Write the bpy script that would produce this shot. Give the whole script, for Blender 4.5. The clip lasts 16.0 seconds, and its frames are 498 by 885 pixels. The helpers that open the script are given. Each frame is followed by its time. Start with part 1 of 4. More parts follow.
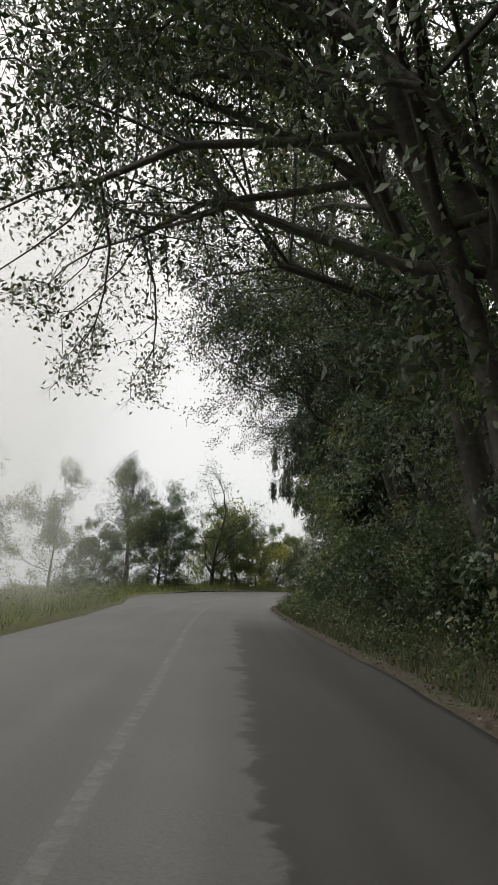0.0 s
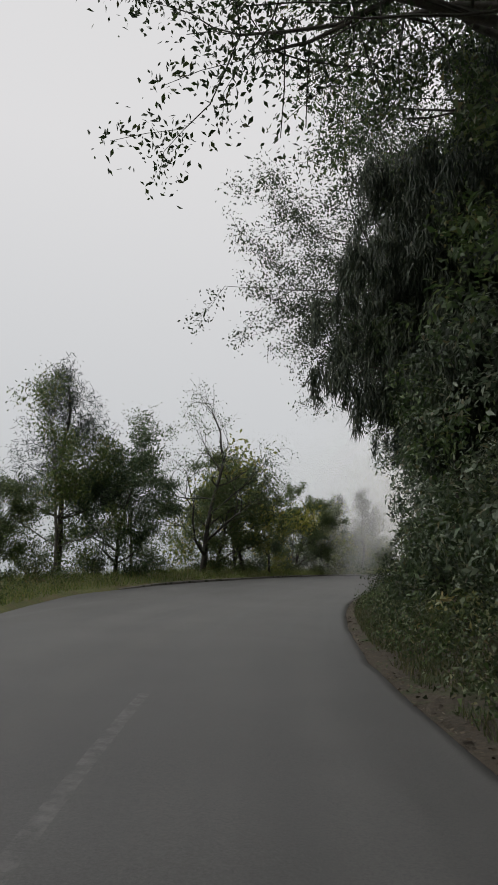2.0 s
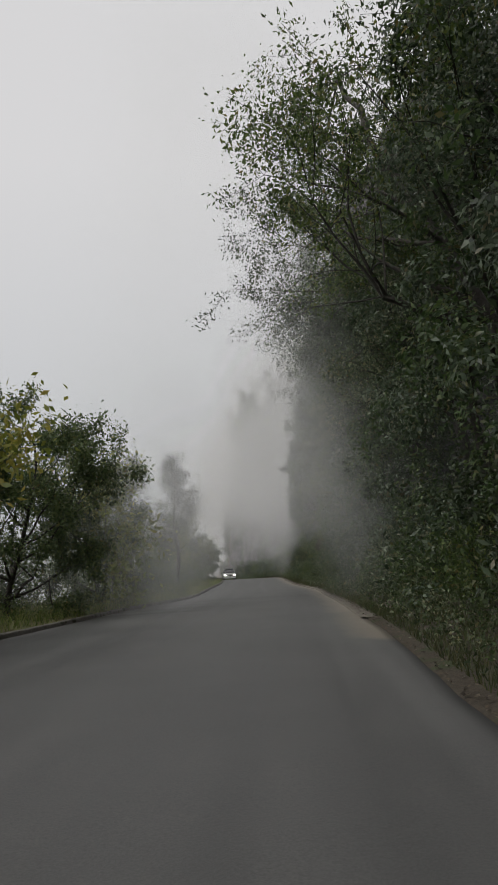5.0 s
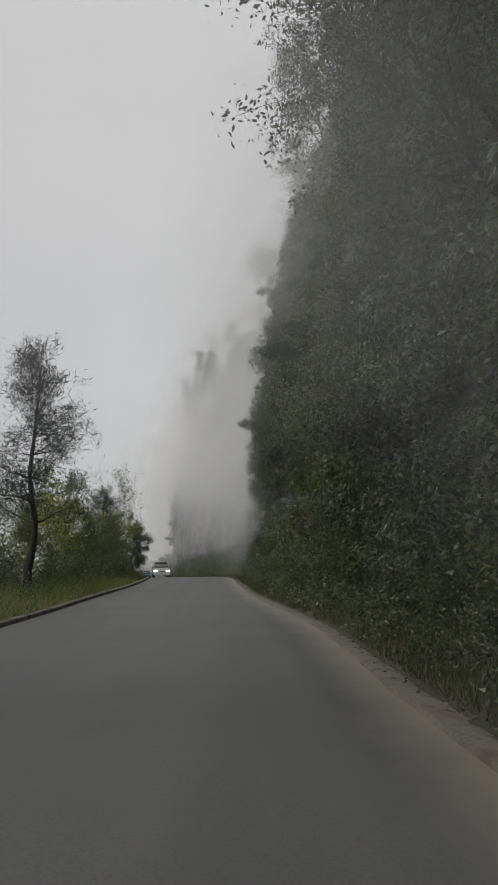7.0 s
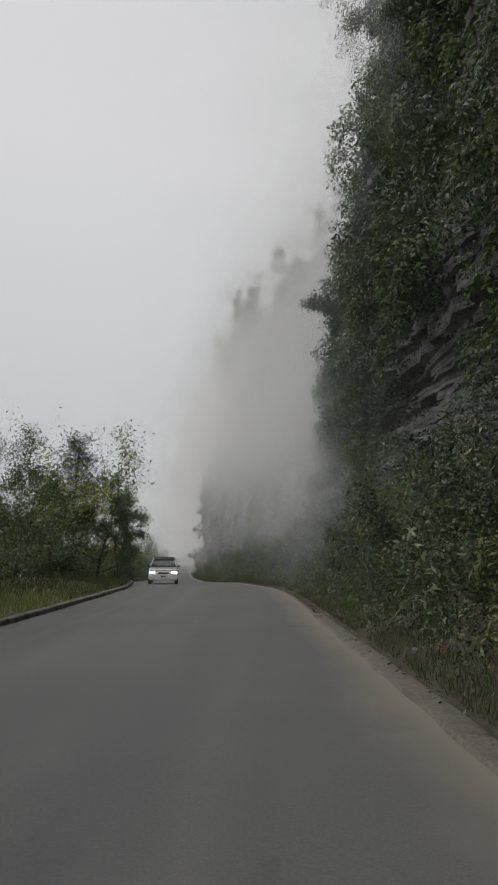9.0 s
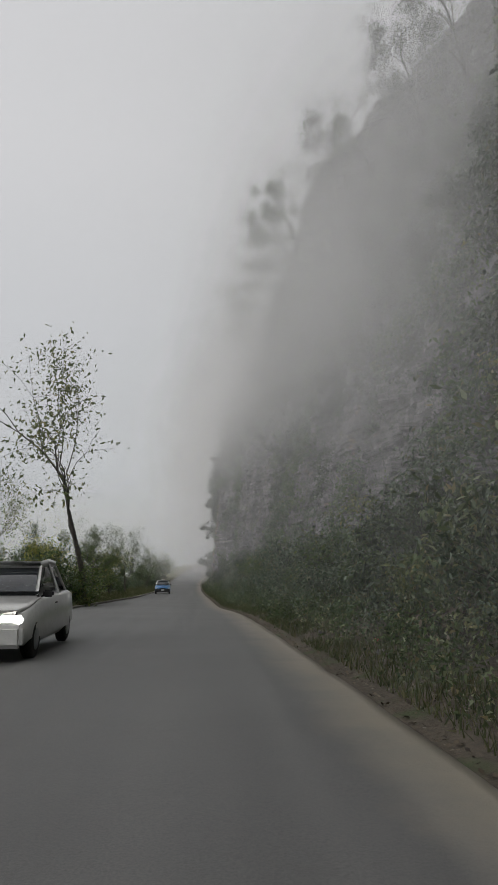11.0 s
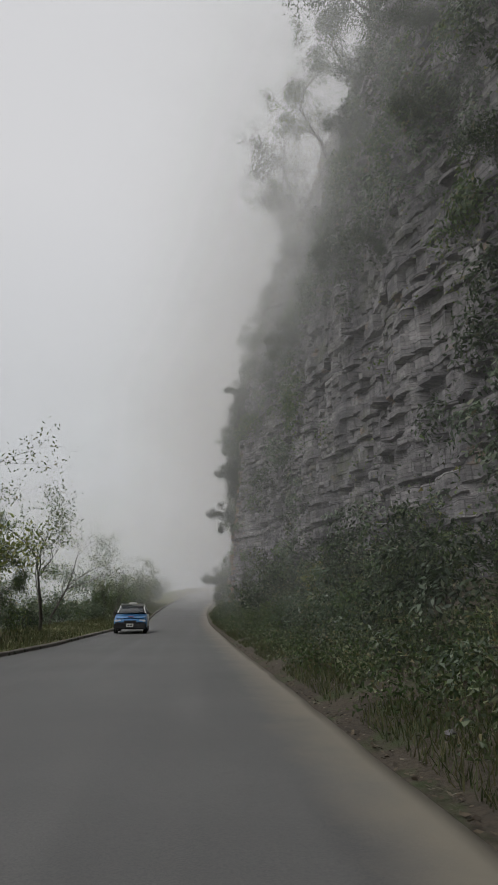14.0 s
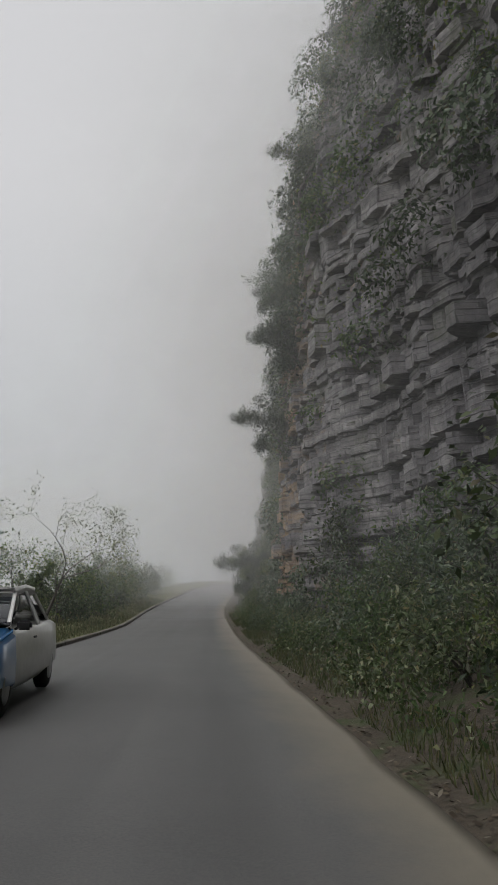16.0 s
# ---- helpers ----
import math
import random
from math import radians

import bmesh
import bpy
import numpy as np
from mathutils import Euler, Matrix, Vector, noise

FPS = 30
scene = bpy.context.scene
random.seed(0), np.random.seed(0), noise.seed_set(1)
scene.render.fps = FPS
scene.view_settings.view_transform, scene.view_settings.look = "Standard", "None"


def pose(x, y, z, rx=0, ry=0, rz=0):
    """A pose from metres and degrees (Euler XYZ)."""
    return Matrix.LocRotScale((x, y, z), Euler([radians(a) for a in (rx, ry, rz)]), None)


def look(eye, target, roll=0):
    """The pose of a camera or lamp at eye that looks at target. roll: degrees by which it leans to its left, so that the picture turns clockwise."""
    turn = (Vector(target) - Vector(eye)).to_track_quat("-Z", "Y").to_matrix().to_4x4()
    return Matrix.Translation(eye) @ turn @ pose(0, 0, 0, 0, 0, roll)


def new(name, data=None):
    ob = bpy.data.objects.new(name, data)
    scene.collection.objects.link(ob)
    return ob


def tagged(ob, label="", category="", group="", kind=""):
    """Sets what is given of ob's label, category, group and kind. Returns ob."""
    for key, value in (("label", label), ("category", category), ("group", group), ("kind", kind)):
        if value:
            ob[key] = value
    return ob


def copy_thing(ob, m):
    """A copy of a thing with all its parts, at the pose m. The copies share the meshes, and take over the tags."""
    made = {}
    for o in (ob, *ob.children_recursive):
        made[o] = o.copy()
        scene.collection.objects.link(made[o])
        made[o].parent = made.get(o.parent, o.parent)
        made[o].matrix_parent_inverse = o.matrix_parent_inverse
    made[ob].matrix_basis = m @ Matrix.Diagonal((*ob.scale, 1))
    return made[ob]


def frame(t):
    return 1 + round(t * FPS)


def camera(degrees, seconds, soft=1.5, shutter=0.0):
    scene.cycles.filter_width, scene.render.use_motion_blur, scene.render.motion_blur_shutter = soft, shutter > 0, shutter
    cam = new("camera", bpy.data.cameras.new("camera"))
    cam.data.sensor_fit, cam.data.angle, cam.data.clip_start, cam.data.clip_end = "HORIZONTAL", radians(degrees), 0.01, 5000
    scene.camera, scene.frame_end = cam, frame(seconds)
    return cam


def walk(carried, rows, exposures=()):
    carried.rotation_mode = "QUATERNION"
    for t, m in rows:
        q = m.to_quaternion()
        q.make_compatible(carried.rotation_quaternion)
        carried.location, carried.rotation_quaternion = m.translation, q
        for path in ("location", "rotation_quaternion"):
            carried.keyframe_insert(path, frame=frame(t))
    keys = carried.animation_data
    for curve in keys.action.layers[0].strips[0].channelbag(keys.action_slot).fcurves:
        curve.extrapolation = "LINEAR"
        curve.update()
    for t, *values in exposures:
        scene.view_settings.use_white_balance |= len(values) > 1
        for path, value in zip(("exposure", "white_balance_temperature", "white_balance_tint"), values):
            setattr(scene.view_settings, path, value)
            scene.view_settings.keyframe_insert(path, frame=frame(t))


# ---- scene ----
cam = camera(41.0, 16.0)
PATH = [
    (0, (0.000, -0.000, 1.248), (-0.047, 9.782, 3.324), 2.65),
    (0.5, (-0.216, 5.789, 1.273), (-0.224, 15.569, 3.362), 2.41),
    (1, (-0.346, 11.664, 1.367), (-0.461, 21.456, 3.392), 1.93),
    (1.5, (-0.468, 17.356, 1.420), (-0.614, 27.174, 3.315), 1.76),
    (2, (-0.511, 22.843, 1.526), (-0.540, 32.685, 3.299), 1.34),
    (2.5, (-0.507, 28.845, 1.501), (-0.297, 38.694, 3.216), 0.08),
    (3, (-0.147, 34.552, 1.354), (0.373, 44.382, 3.115), 0.43),
    (3.5, (0.531, 40.366, 1.305), (1.517, 50.145, 3.150), -0.47),
    (4, (1.563, 46.333, 1.434), (3.216, 56.011, 3.328), -2.83),
    (4.5, (3.042, 52.113, 1.620), (5.402, 61.628, 3.593), -4.04),
    (5, (4.855, 57.554, 1.805), (7.696, 66.956, 3.683), -3.22),
    (5.2, (5.642, 59.752, 1.848), (8.634, 69.112, 3.703), -2.81),
    (7.3, (14.511, 84.986, 1.786), (17.901, 94.220, 3.583), -0.62),
    (7.5, (15.336, 87.549, 1.754), (18.663, 96.798, 3.594), -0.24),
    (8, (17.366, 94.112, 1.722), (20.517, 103.411, 3.617), 0.30),
    (8.5, (19.302, 100.786, 1.746), (22.264, 110.156, 3.596), 0.72),
    (9, (21.277, 107.557, 1.847), (24.099, 116.983, 3.629), 0.62),
    (9.2, (22.124, 110.269, 1.820), (24.922, 119.703, 3.600), 1.04),
    (11.3, (29.860, 138.124, 2.034), (32.333, 147.631, 3.909), 0.08),
    (11.5, (30.378, 140.796, 2.010), (32.825, 150.312, 3.869), 0.18),
    (12, (31.562, 147.368, 1.872), (34.087, 156.837, 3.862), -0.23),
    (12.5, (32.720, 153.751, 1.727), (35.283, 163.189, 3.816), -0.32),
    (13, (33.874, 160.282, 1.621), (36.399, 169.712, 3.792), -0.19),
    (13.5, (34.797, 166.804, 1.363), (37.290, 176.229, 3.592), 0.09),
    (14, (35.944, 173.578, 1.064), (38.436, 182.990, 3.346), 0.04),
    (14.5, (37.164, 180.420, 0.908), (39.623, 189.839, 3.200), -0.15),
    (15, (38.375, 187.278, 0.854), (40.788, 196.713, 3.126), 0.02),
    (15.5, (39.443, 194.090, 0.774), (41.842, 203.536, 3.013), 0.14),
    (16, (40.672, 200.705, 0.667), (43.051, 210.153, 2.920), 0.18),
]
EXPOSURES = [(0.0, 0.58, 6850, 9), (0.6, 0.40, 6850, 9), (1.2, 0.14, 6700, 10), (2.5, 0.0, 6600, 10), (5.0, -0.1, 6600, 10), (8.0, -0.08, 6550, 10), (11.3, -0.15, 6500, 10), (16.0, -0.15, 6500, 10)]
walk(cam, [(t, look(eye, target, roll)) for t, eye, target, roll in PATH], EXPOSURES)

scene.cycles.transparent_max_bounces = 96

# ---- light: an overcast sky full of drifting mist, with a wide weak sun behind it ----
SUN_UP, SUN_TURN = 52.0, 250.0
world = bpy.data.worlds.new("misty_sky")
scene.world = world
world.use_nodes = True
wn, wl = world.node_tree.nodes, world.node_tree.links
wn.clear()
sky = wn.new("ShaderNodeTexSky")
sky.sky_type, sky.sun_disc = "NISHITA", False
sky.sun_elevation, sky.sun_rotation = radians(SUN_UP), radians(SUN_TURN)
sky.dust_density = 6.0
sky_bg = wn.new("ShaderNodeBackground")
sky_bg.inputs["Strength"].default_value = 0.05
wl.new(sky.outputs[0], sky_bg.inputs["Color"])
wcoord = wn.new("ShaderNodeTexCoord")
wsep = wn.new("ShaderNodeSeparateXYZ")
wl.new(wcoord.outputs["Generated"], wsep.inputs[0])
wramp = wn.new("ShaderNodeValToRGB")
wramp.color_ramp.elements[0].position, wramp.color_ramp.elements[0].color = 0.0, (0.51, 0.54, 0.565, 1)
wramp.color_ramp.elements[1].position, wramp.color_ramp.elements[1].color = 0.55, (0.80, 0.80, 0.815, 1)
mid = wramp.color_ramp.elements.new(0.16)
mid.color = (0.64, 0.66, 0.685, 1)
wl.new(wsep.outputs["Z"], wramp.inputs[0])
cloud_bg = wn.new("ShaderNodeBackground")
cloud_bg.inputs["Strength"].default_value = 1.0
wl.new(wramp.outputs[0], cloud_bg.inputs["Color"])
wadd = wn.new("ShaderNodeMixShader")
wadd.inputs[0].default_value = 0.88
wl.new(sky_bg.outputs[0], wadd.inputs[1])
wl.new(cloud_bg.outputs[0], wadd.inputs[2])
wout = wn.new("ShaderNodeOutputWorld")
wl.new(wadd.outputs[0], wout.inputs[0])

sun = new("sun", bpy.data.lights.new("sun", "SUN"))
sun.data.energy, sun.data.angle, sun.data.color = 1.45, radians(50), (1.0, 0.985, 0.96)
sun.matrix_world = look((-90, 60, 110), (0, 90, 0))


# ---- materials ----
def nodes_of(name):
    m = bpy.data.materials.new(name)
    m.use_nodes = True
    n, l = m.node_tree.nodes, m.node_tree.links
    return m, n, l, n["Principled BSDF"]


def ramp(n, l, source, stops):
    r = n.new("ShaderNodeValToRGB")
    els = r.color_ramp.elements
    while len(els) < len(stops):
        els.new(0.5)
    for e, (p, c) in zip(els, stops):
        e.position, e.color = p, (*c, 1)
    l.new(source, r.inputs[0])
    return r.outputs[0]


def noise_tex(n, l, scale, detail=6.0, rough=0.6, vector=None):
    t = n.new("ShaderNodeTexNoise")
    t.inputs["Scale"].default_value, t.inputs["Detail"].default_value, t.inputs["Roughness"].default_value = scale, detail, rough
    if vector is not None:
        l.new(vector, t.inputs["Vector"])
    return t.outputs["Fac"]


def mix_rgb(n, l, fac, a, b, kind="MIX"):
    m = n.new("ShaderNodeMix")
    m.data_type, m.blend_type = "RGBA", kind
    for sock, val in ((m.inputs[0], fac), (m.inputs[6], a), (m.inputs[7], b)):
        if isinstance(val, (int, float)):
            sock.default_value = val
        elif isinstance(val, tuple):
            sock.default_value = (*val, 1)
        else:
            l.new(val, sock)
    return m.outputs[2]


def bump(n, l, height, strength, distance, bsdf):
    b = n.new("ShaderNodeBump")
    b.inputs["Strength"].default_value, b.inputs["Distance"].default_value = strength, distance
    l.new(height, b.inputs["Height"])
    l.new(b.outputs[0], bsdf.inputs["Normal"])


def surface(name, dark, light, scale, fine, rough=0.85, relief=0.4, distance=0.02, stain=None, metal=0.0):
    """A rough natural surface: broad stains, fine grain and relief."""
    m, n, l, p = nodes_of(name)
    co = n.new("ShaderNodeTexCoord").outputs["Object"]
    broad, grain = noise_tex(n, l, scale, vector=co), noise_tex(n, l, fine, 8, 0.7, co)
    c = ramp(n, l, broad, [(0.3, dark), (0.7, light)])
    c = mix_rgb(n, l, 0.55, c, ramp(n, l, grain, [(0.3, tuple(v * 0.5 for v in dark)), (0.7, tuple(min(1, v * 1.4) for v in light))]))
    if stain:
        spots = ramp(n, l, noise_tex(n, l, scale * 3.1, 3, 0.5, co), [(0.52, (0, 0, 0)), (0.66, (1, 1, 1))])
        c = mix_rgb(n, l, spots, c, stain)
    l.new(c, p.inputs["Base Color"])
    p.inputs["Roughness"].default_value, p.inputs["Metallic"].default_value = rough, metal
    bump(n, l, grain, relief, distance, p)
    return m


def plain(name, color, rough=0.5, metal=0.0, coat=0.0, emit=0.0):
    m, n, l, p = nodes_of(name)
    co = n.new("ShaderNodeTexCoord").outputs["Object"]
    g = noise_tex(n, l, 9.0, 5, 0.6, co)
    l.new(ramp(n, l, g, [(0.3, tuple(v * 0.85 for v in color)), (0.7, color)]), p.inputs["Base Color"])
    p.inputs["Roughness"].default_value, p.inputs["Metallic"].default_value = rough, metal
    p.inputs["Coat Weight"].default_value = coat
    if emit:
        p.inputs["Emission Color"].default_value = (*color, 1)
        p.inputs["Emission Strength"].default_value = emit
    return m


def leaf_material(name, stops, rough=0.5, glow=0.25):
    """Leaves that differ from one another in colour, and let a little light through."""
    m, n, l, p = nodes_of(name)
    geo, info = n.new("ShaderNodeNewGeometry"), n.new("ShaderNodeObjectInfo")
    c = ramp(n, l, geo.outputs["Random Per Island"], stops)
    tone = ramp(n, l, info.outputs["Random"], [(0.0, (0.70, 0.78, 0.95)), (0.5, (0.92, 0.96, 1.15)), (1.0, (1.12, 1.06, 0.95))])
    c = mix_rgb(n, l, 1.0, c, tone, "MULTIPLY")
    l.new(c, p.inputs["Base Color"])
    p.inputs["Roughness"].default_value = rough
    t = n.new("ShaderNodeBsdfTranslucent")
    l.new(c, t.inputs["Color"])
    mx = n.new("ShaderNodeMixShader")
    mx.inputs[0].default_value = glow
    out = n["Material Output"]
    l.new(p.outputs[0], mx.inputs[1])
    l.new(t.outputs[0], mx.inputs[2])
    l.new(mx.outputs[0], out.inputs[0])
    return m


def mist_material():
    """Thin drifting cloud: mostly clear, scattering white, in soft ragged patches; its thickness is an attribute of the sheet."""
    m, n, l, p = nodes_of("mist")
    n.remove(p)
    co = n.new("ShaderNodeTexCoord")
    patch = ramp(n, l, noise_tex(n, l, 0.13, 2.5, 0.5, co.outputs["Object"]), [(0.28, (0.45, 0.45, 0.45)), (0.74, (1.0, 1.0, 1.0))])
    patch.node.color_ramp.interpolation = "B_SPLINE"
    rim = n.new("ShaderNodeAttribute")
    rim.attribute_name = "rim"
    mul = n.new("ShaderNodeMath")
    mul.operation = "MULTIPLY"
    mul.use_clamp = True
    l.new(patch, mul.inputs[0])
    l.new(rim.outputs["Fac"], mul.inputs[1])
    clear, dif, tra = n.new("ShaderNodeBsdfTransparent"), n.new("ShaderNodeBsdfDiffuse"), n.new("ShaderNodeBsdfTranslucent")
    for b in (dif, tra):
        b.inputs["Color"].default_value = (0.97, 0.97, 0.98, 1)
    both = n.new("ShaderNodeMixShader")
    l.new(dif.outputs[0], both.inputs[1])
    l.new(tra.outputs[0], both.inputs[2])
    mx = n.new("ShaderNodeMixShader")
    l.new(mul.outputs[0], mx.inputs[0])
    l.new(clear.outputs[0], mx.inputs[1])
    l.new(both.outputs[0], mx.inputs[2])
    l.new(mx.outputs[0], n["Material Output"].inputs[0])
    return m


def asphalt_material():
    """Old grey asphalt: aggregate grain, long wheel-worn bands, mended darker patches and fine cracks."""
    m, n, l, p = nodes_of("worn_asphalt")
    uv = n.new("ShaderNodeUVMap")
    uv.uv_map = "along"
    sep = n.new("ShaderNodeSeparateXYZ")
    l.new(uv.outputs[0], sep.inputs[0])
    co = n.new("ShaderNodeTexCoord").outputs["Object"]
    broad, grain = noise_tex(n, l, 0.35, 5, 0.6, co), noise_tex(n, l, 60.0, 6, 0.8, co)
    c = ramp(n, l, broad, [(0.3, (0.080, 0.081, 0.079)), (0.7, (0.114, 0.115, 0.112))])
    c = mix_rgb(n, l, 0.35, c, ramp(n, l, grain, [(0.35, (0.05, 0.05, 0.05)), (0.68, (0.20, 0.195, 0.185))]))
    # streaks along the lanes
    stretch = n.new("ShaderNodeMapping")
    stretch.inputs["Scale"].default_value = (0.03, 1.3, 1.0)
    l.new(uv.outputs[0], stretch.inputs[0])
    bands = noise_tex(n, l, 1.0, 4, 0.5, stretch.outputs[0])
    c = mix_rgb(n, l, 0.7, c, ramp(n, l, bands, [(0.32, (0.62, 0.62, 0.62)), (0.66, (1.25, 1.25, 1.25))]), "MULTIPLY")
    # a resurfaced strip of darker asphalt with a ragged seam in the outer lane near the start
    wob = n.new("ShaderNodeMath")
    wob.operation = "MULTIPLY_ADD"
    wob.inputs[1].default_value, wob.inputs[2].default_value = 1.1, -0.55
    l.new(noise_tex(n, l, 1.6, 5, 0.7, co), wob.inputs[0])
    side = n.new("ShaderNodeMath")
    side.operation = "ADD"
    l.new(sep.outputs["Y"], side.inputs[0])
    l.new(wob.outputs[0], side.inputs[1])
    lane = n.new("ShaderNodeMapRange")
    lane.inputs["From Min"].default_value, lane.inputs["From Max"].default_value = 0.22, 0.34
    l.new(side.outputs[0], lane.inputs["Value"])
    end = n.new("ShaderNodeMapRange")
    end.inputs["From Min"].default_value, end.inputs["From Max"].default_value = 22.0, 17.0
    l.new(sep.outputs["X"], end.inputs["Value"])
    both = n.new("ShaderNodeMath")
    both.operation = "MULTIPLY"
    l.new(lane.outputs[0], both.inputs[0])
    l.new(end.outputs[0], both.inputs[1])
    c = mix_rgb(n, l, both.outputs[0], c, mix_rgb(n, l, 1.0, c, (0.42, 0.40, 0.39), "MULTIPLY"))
    # what is left of a worn centre line near the start
    def calc(kind, first, second):
        q = n.new("ShaderNodeMath")
        q.operation = kind
        for sock, val in zip(q.inputs, (first, second)):
            if isinstance(val, (int, float)):
                sock.default_value = val
            else:
                l.new(val, sock)
        return q.outputs[0]

    drift = calc("MULTIPLY", calc("MAXIMUM", calc("SUBTRACT", sep.outputs["X"], 9.0), 0.0), 0.017)
    away = calc("ABSOLUTE", calc("ADD", calc("ADD", sep.outputs["Y"], drift), 0.75), 0.0)
    paint = calc("MULTIPLY", calc("LESS_THAN", away, 0.06), calc("LESS_THAN", sep.outputs["X"], 30.0))
    worn = ramp(n, l, noise_tex(n, l, 7.0, 6, 0.75, co), [(0.42, (0, 0, 0)), (0.64, (0.38, 0.38, 0.38))])
    c = mix_rgb(n, l, calc("MULTIPLY", paint, worn), c, (0.26, 0.26, 0.25))
    # dust and grit washed over the outer edge
    far = n.new("ShaderNodeUVMap")
    far.uv_map = "across"
    farx = n.new("ShaderNodeSeparateXYZ")
    l.new(far.outputs[0], farx.inputs[0])
    rag = n.new("ShaderNodeMath")
    rag.operation = "MULTIPLY_ADD"
    rag.inputs[1].default_value, rag.inputs[2].default_value = 0.9, -0.45
    l.new(noise_tex(n, l, 0.9, 6, 0.7, co), rag.inputs[0])
    edge = n.new("ShaderNodeMath")
    edge.operation = "SUBTRACT"
    l.new(farx.outputs["X"], edge.inputs[0])
    l.new(rag.outputs[0], edge.inputs[1])
    dust = n.new("ShaderNodeMapRange")
    dust.inputs["From Min"].default_value, dust.inputs["From Max"].default_value = 0.85, 0.15
    dust.inputs["To Max"].default_value = 0.9
    l.new(edge.outputs[0], dust.inputs["Value"])
    c = mix_rgb(n, l, dust.outputs[0], c, (0.215, 0.192, 0.152))
    l.new(c, p.inputs["Base Color"])
    l.new(ramp(n, l, bands, [(0.3, (0.55, 0.55, 0.55)), (0.7, (0.8, 0.8, 0.8))]), p.inputs["Roughness"])
    bump(n, l, grain, 0.35, 0.01, p)
    return m


def rock_material():
    """Grey bedded limestone: blocks with dark gaps between the beds, dark wet streaks, a few ochre stains and moss."""
    m, n, l, p = nodes_of("bedded_rock")
    co = n.new("ShaderNodeTexCoord").outputs["Object"]

    def stretched(source, x, y, z):
        mp = n.new("ShaderNodeMapping")
        mp.inputs["Scale"].default_value = (x, y, z)
        l.new(source, mp.inputs[0])
        return mp.outputs[0]

    bed = n.new("ShaderNodeAttribute")
    bed.attribute_name = "bed"
    warp = n.new("ShaderNodeTexNoise")
    warp.inputs["Scale"].default_value, warp.inputs["Detail"].default_value = 1.3, 5
    l.new(co, warp.inputs["Vector"])
    bent = mix_rgb(n, l, 0.16, bed.outputs["Vector"], warp.outputs["Color"], "ADD")

    def masonry(width, height, gap, offset):
        b = n.new("ShaderNodeTexBrick")
        b.offset, b.squash, b.squash_frequency = offset, 0.6, 3
        for key, v in (("Scale", 1.0), ("Mortar Size", gap), ("Mortar Smooth", 0.6), ("Bias", 0.0), ("Brick Width", width), ("Row Height", height)):
            b.inputs[key].default_value = v
        b.inputs["Color1"].default_value, b.inputs["Color2"].default_value, b.inputs["Mortar"].default_value = (0.45, 0.45, 0.45, 1), (1, 1, 1, 1), (0.12, 0.12, 0.12, 1)
        l.new(bent, b.inputs["Vector"])
        return b.outputs["Color"]

    coarse, fine = masonry(1.35, 0.43, 0.022, 0.37), masonry(0.52, 0.135, 0.010, 0.61)
    beds = noise_tex(n, l, 1.0, 7, 0.65, stretched(bed.outputs["Vector"], 0.12, 3.2, 0.0))
    grain = noise_tex(n, l, 5.0, 9, 0.75, co)
    c = ramp(n, l, noise_tex(n, l, 0.8, 5, 0.65, co), [(0.3, (0.13, 0.125, 0.135)), (0.5, (0.25, 0.242, 0.256)), (0.7, (0.43, 0.42, 0.425))])
    c = mix_rgb(n, l, 0.45, c, ramp(n, l, grain, [(0.32, (0.06, 0.057, 0.06)), (0.70, (0.50, 0.48, 0.47))]))
    c = mix_rgb(n, l, 0.55, c, coarse, "MULTIPLY")
    c = mix_rgb(n, l, 0.5, c, fine, "MULTIPLY")
    c = mix_rgb(n, l, 0.7, c, ramp(n, l, beds, [(0.35, (0.55, 0.55, 0.57)), (0.65, (1.35, 1.33, 1.30))]), "MULTIPLY")
    wet = ramp(n, l, noise_tex(n, l, 1.2, 5, 0.6, stretched(co, 0.4, 0.4, 0.07)), [(0.46, (1, 1, 1)), (0.64, (0.5, 0.5, 0.53))])
    c = mix_rgb(n, l, 0.9, c, wet, "MULTIPLY")
    ochre = ramp(n, l, noise_tex(n, l, 0.5, 5, 0.6, stretched(co, 1, 1, 1.8)), [(0.64, (0, 0, 0)), (0.74, (0.6, 0.6, 0.6))])
    c = mix_rgb(n, l, ochre, c, (0.33, 0.21, 0.11))
    run = n.new("ShaderNodeSeparateXYZ")
    l.new(bed.outputs["Vector"], run.inputs[0])
    nose = n.new("ShaderNodeMapRange")
    nose.inputs["From Min"].default_value, nose.inputs["From Max"].default_value, nose.inputs["To Max"].default_value = 226.0, 231.0, 0.75
    l.new(run.outputs["X"], nose.inputs["Value"])
    rust = ramp(n, l, noise_tex(n, l, 0.9, 5, 0.6, stretched(bed.outputs["Vector"], 0.4, 1.8, 0.4)), [(0.44, (0, 0, 0)), (0.58, (1, 1, 1))])
    c = mix_rgb(n, l, mix_rgb(n, l, 1.0, rust, nose.outputs[0], "MULTIPLY"), c, (0.36, 0.24, 0.13))
    moss = ramp(n, l, noise_tex(n, l, 0.5, 6, 0.7, co), [(0.55, (0, 0, 0)), (0.70, (0.7, 0.7, 0.7))])
    c = mix_rgb(n, l, moss, c, (0.07, 0.08, 0.04))
    l.new(c, p.inputs["Base Color"])
    p.inputs["Roughness"].default_value = 0.85
    tall = mix_rgb(n, l, 0.35, mix_rgb(n, l, 0.45, coarse, fine), grain)
    bump(n, l, tall, 0.8, 0.10, p)
    return m


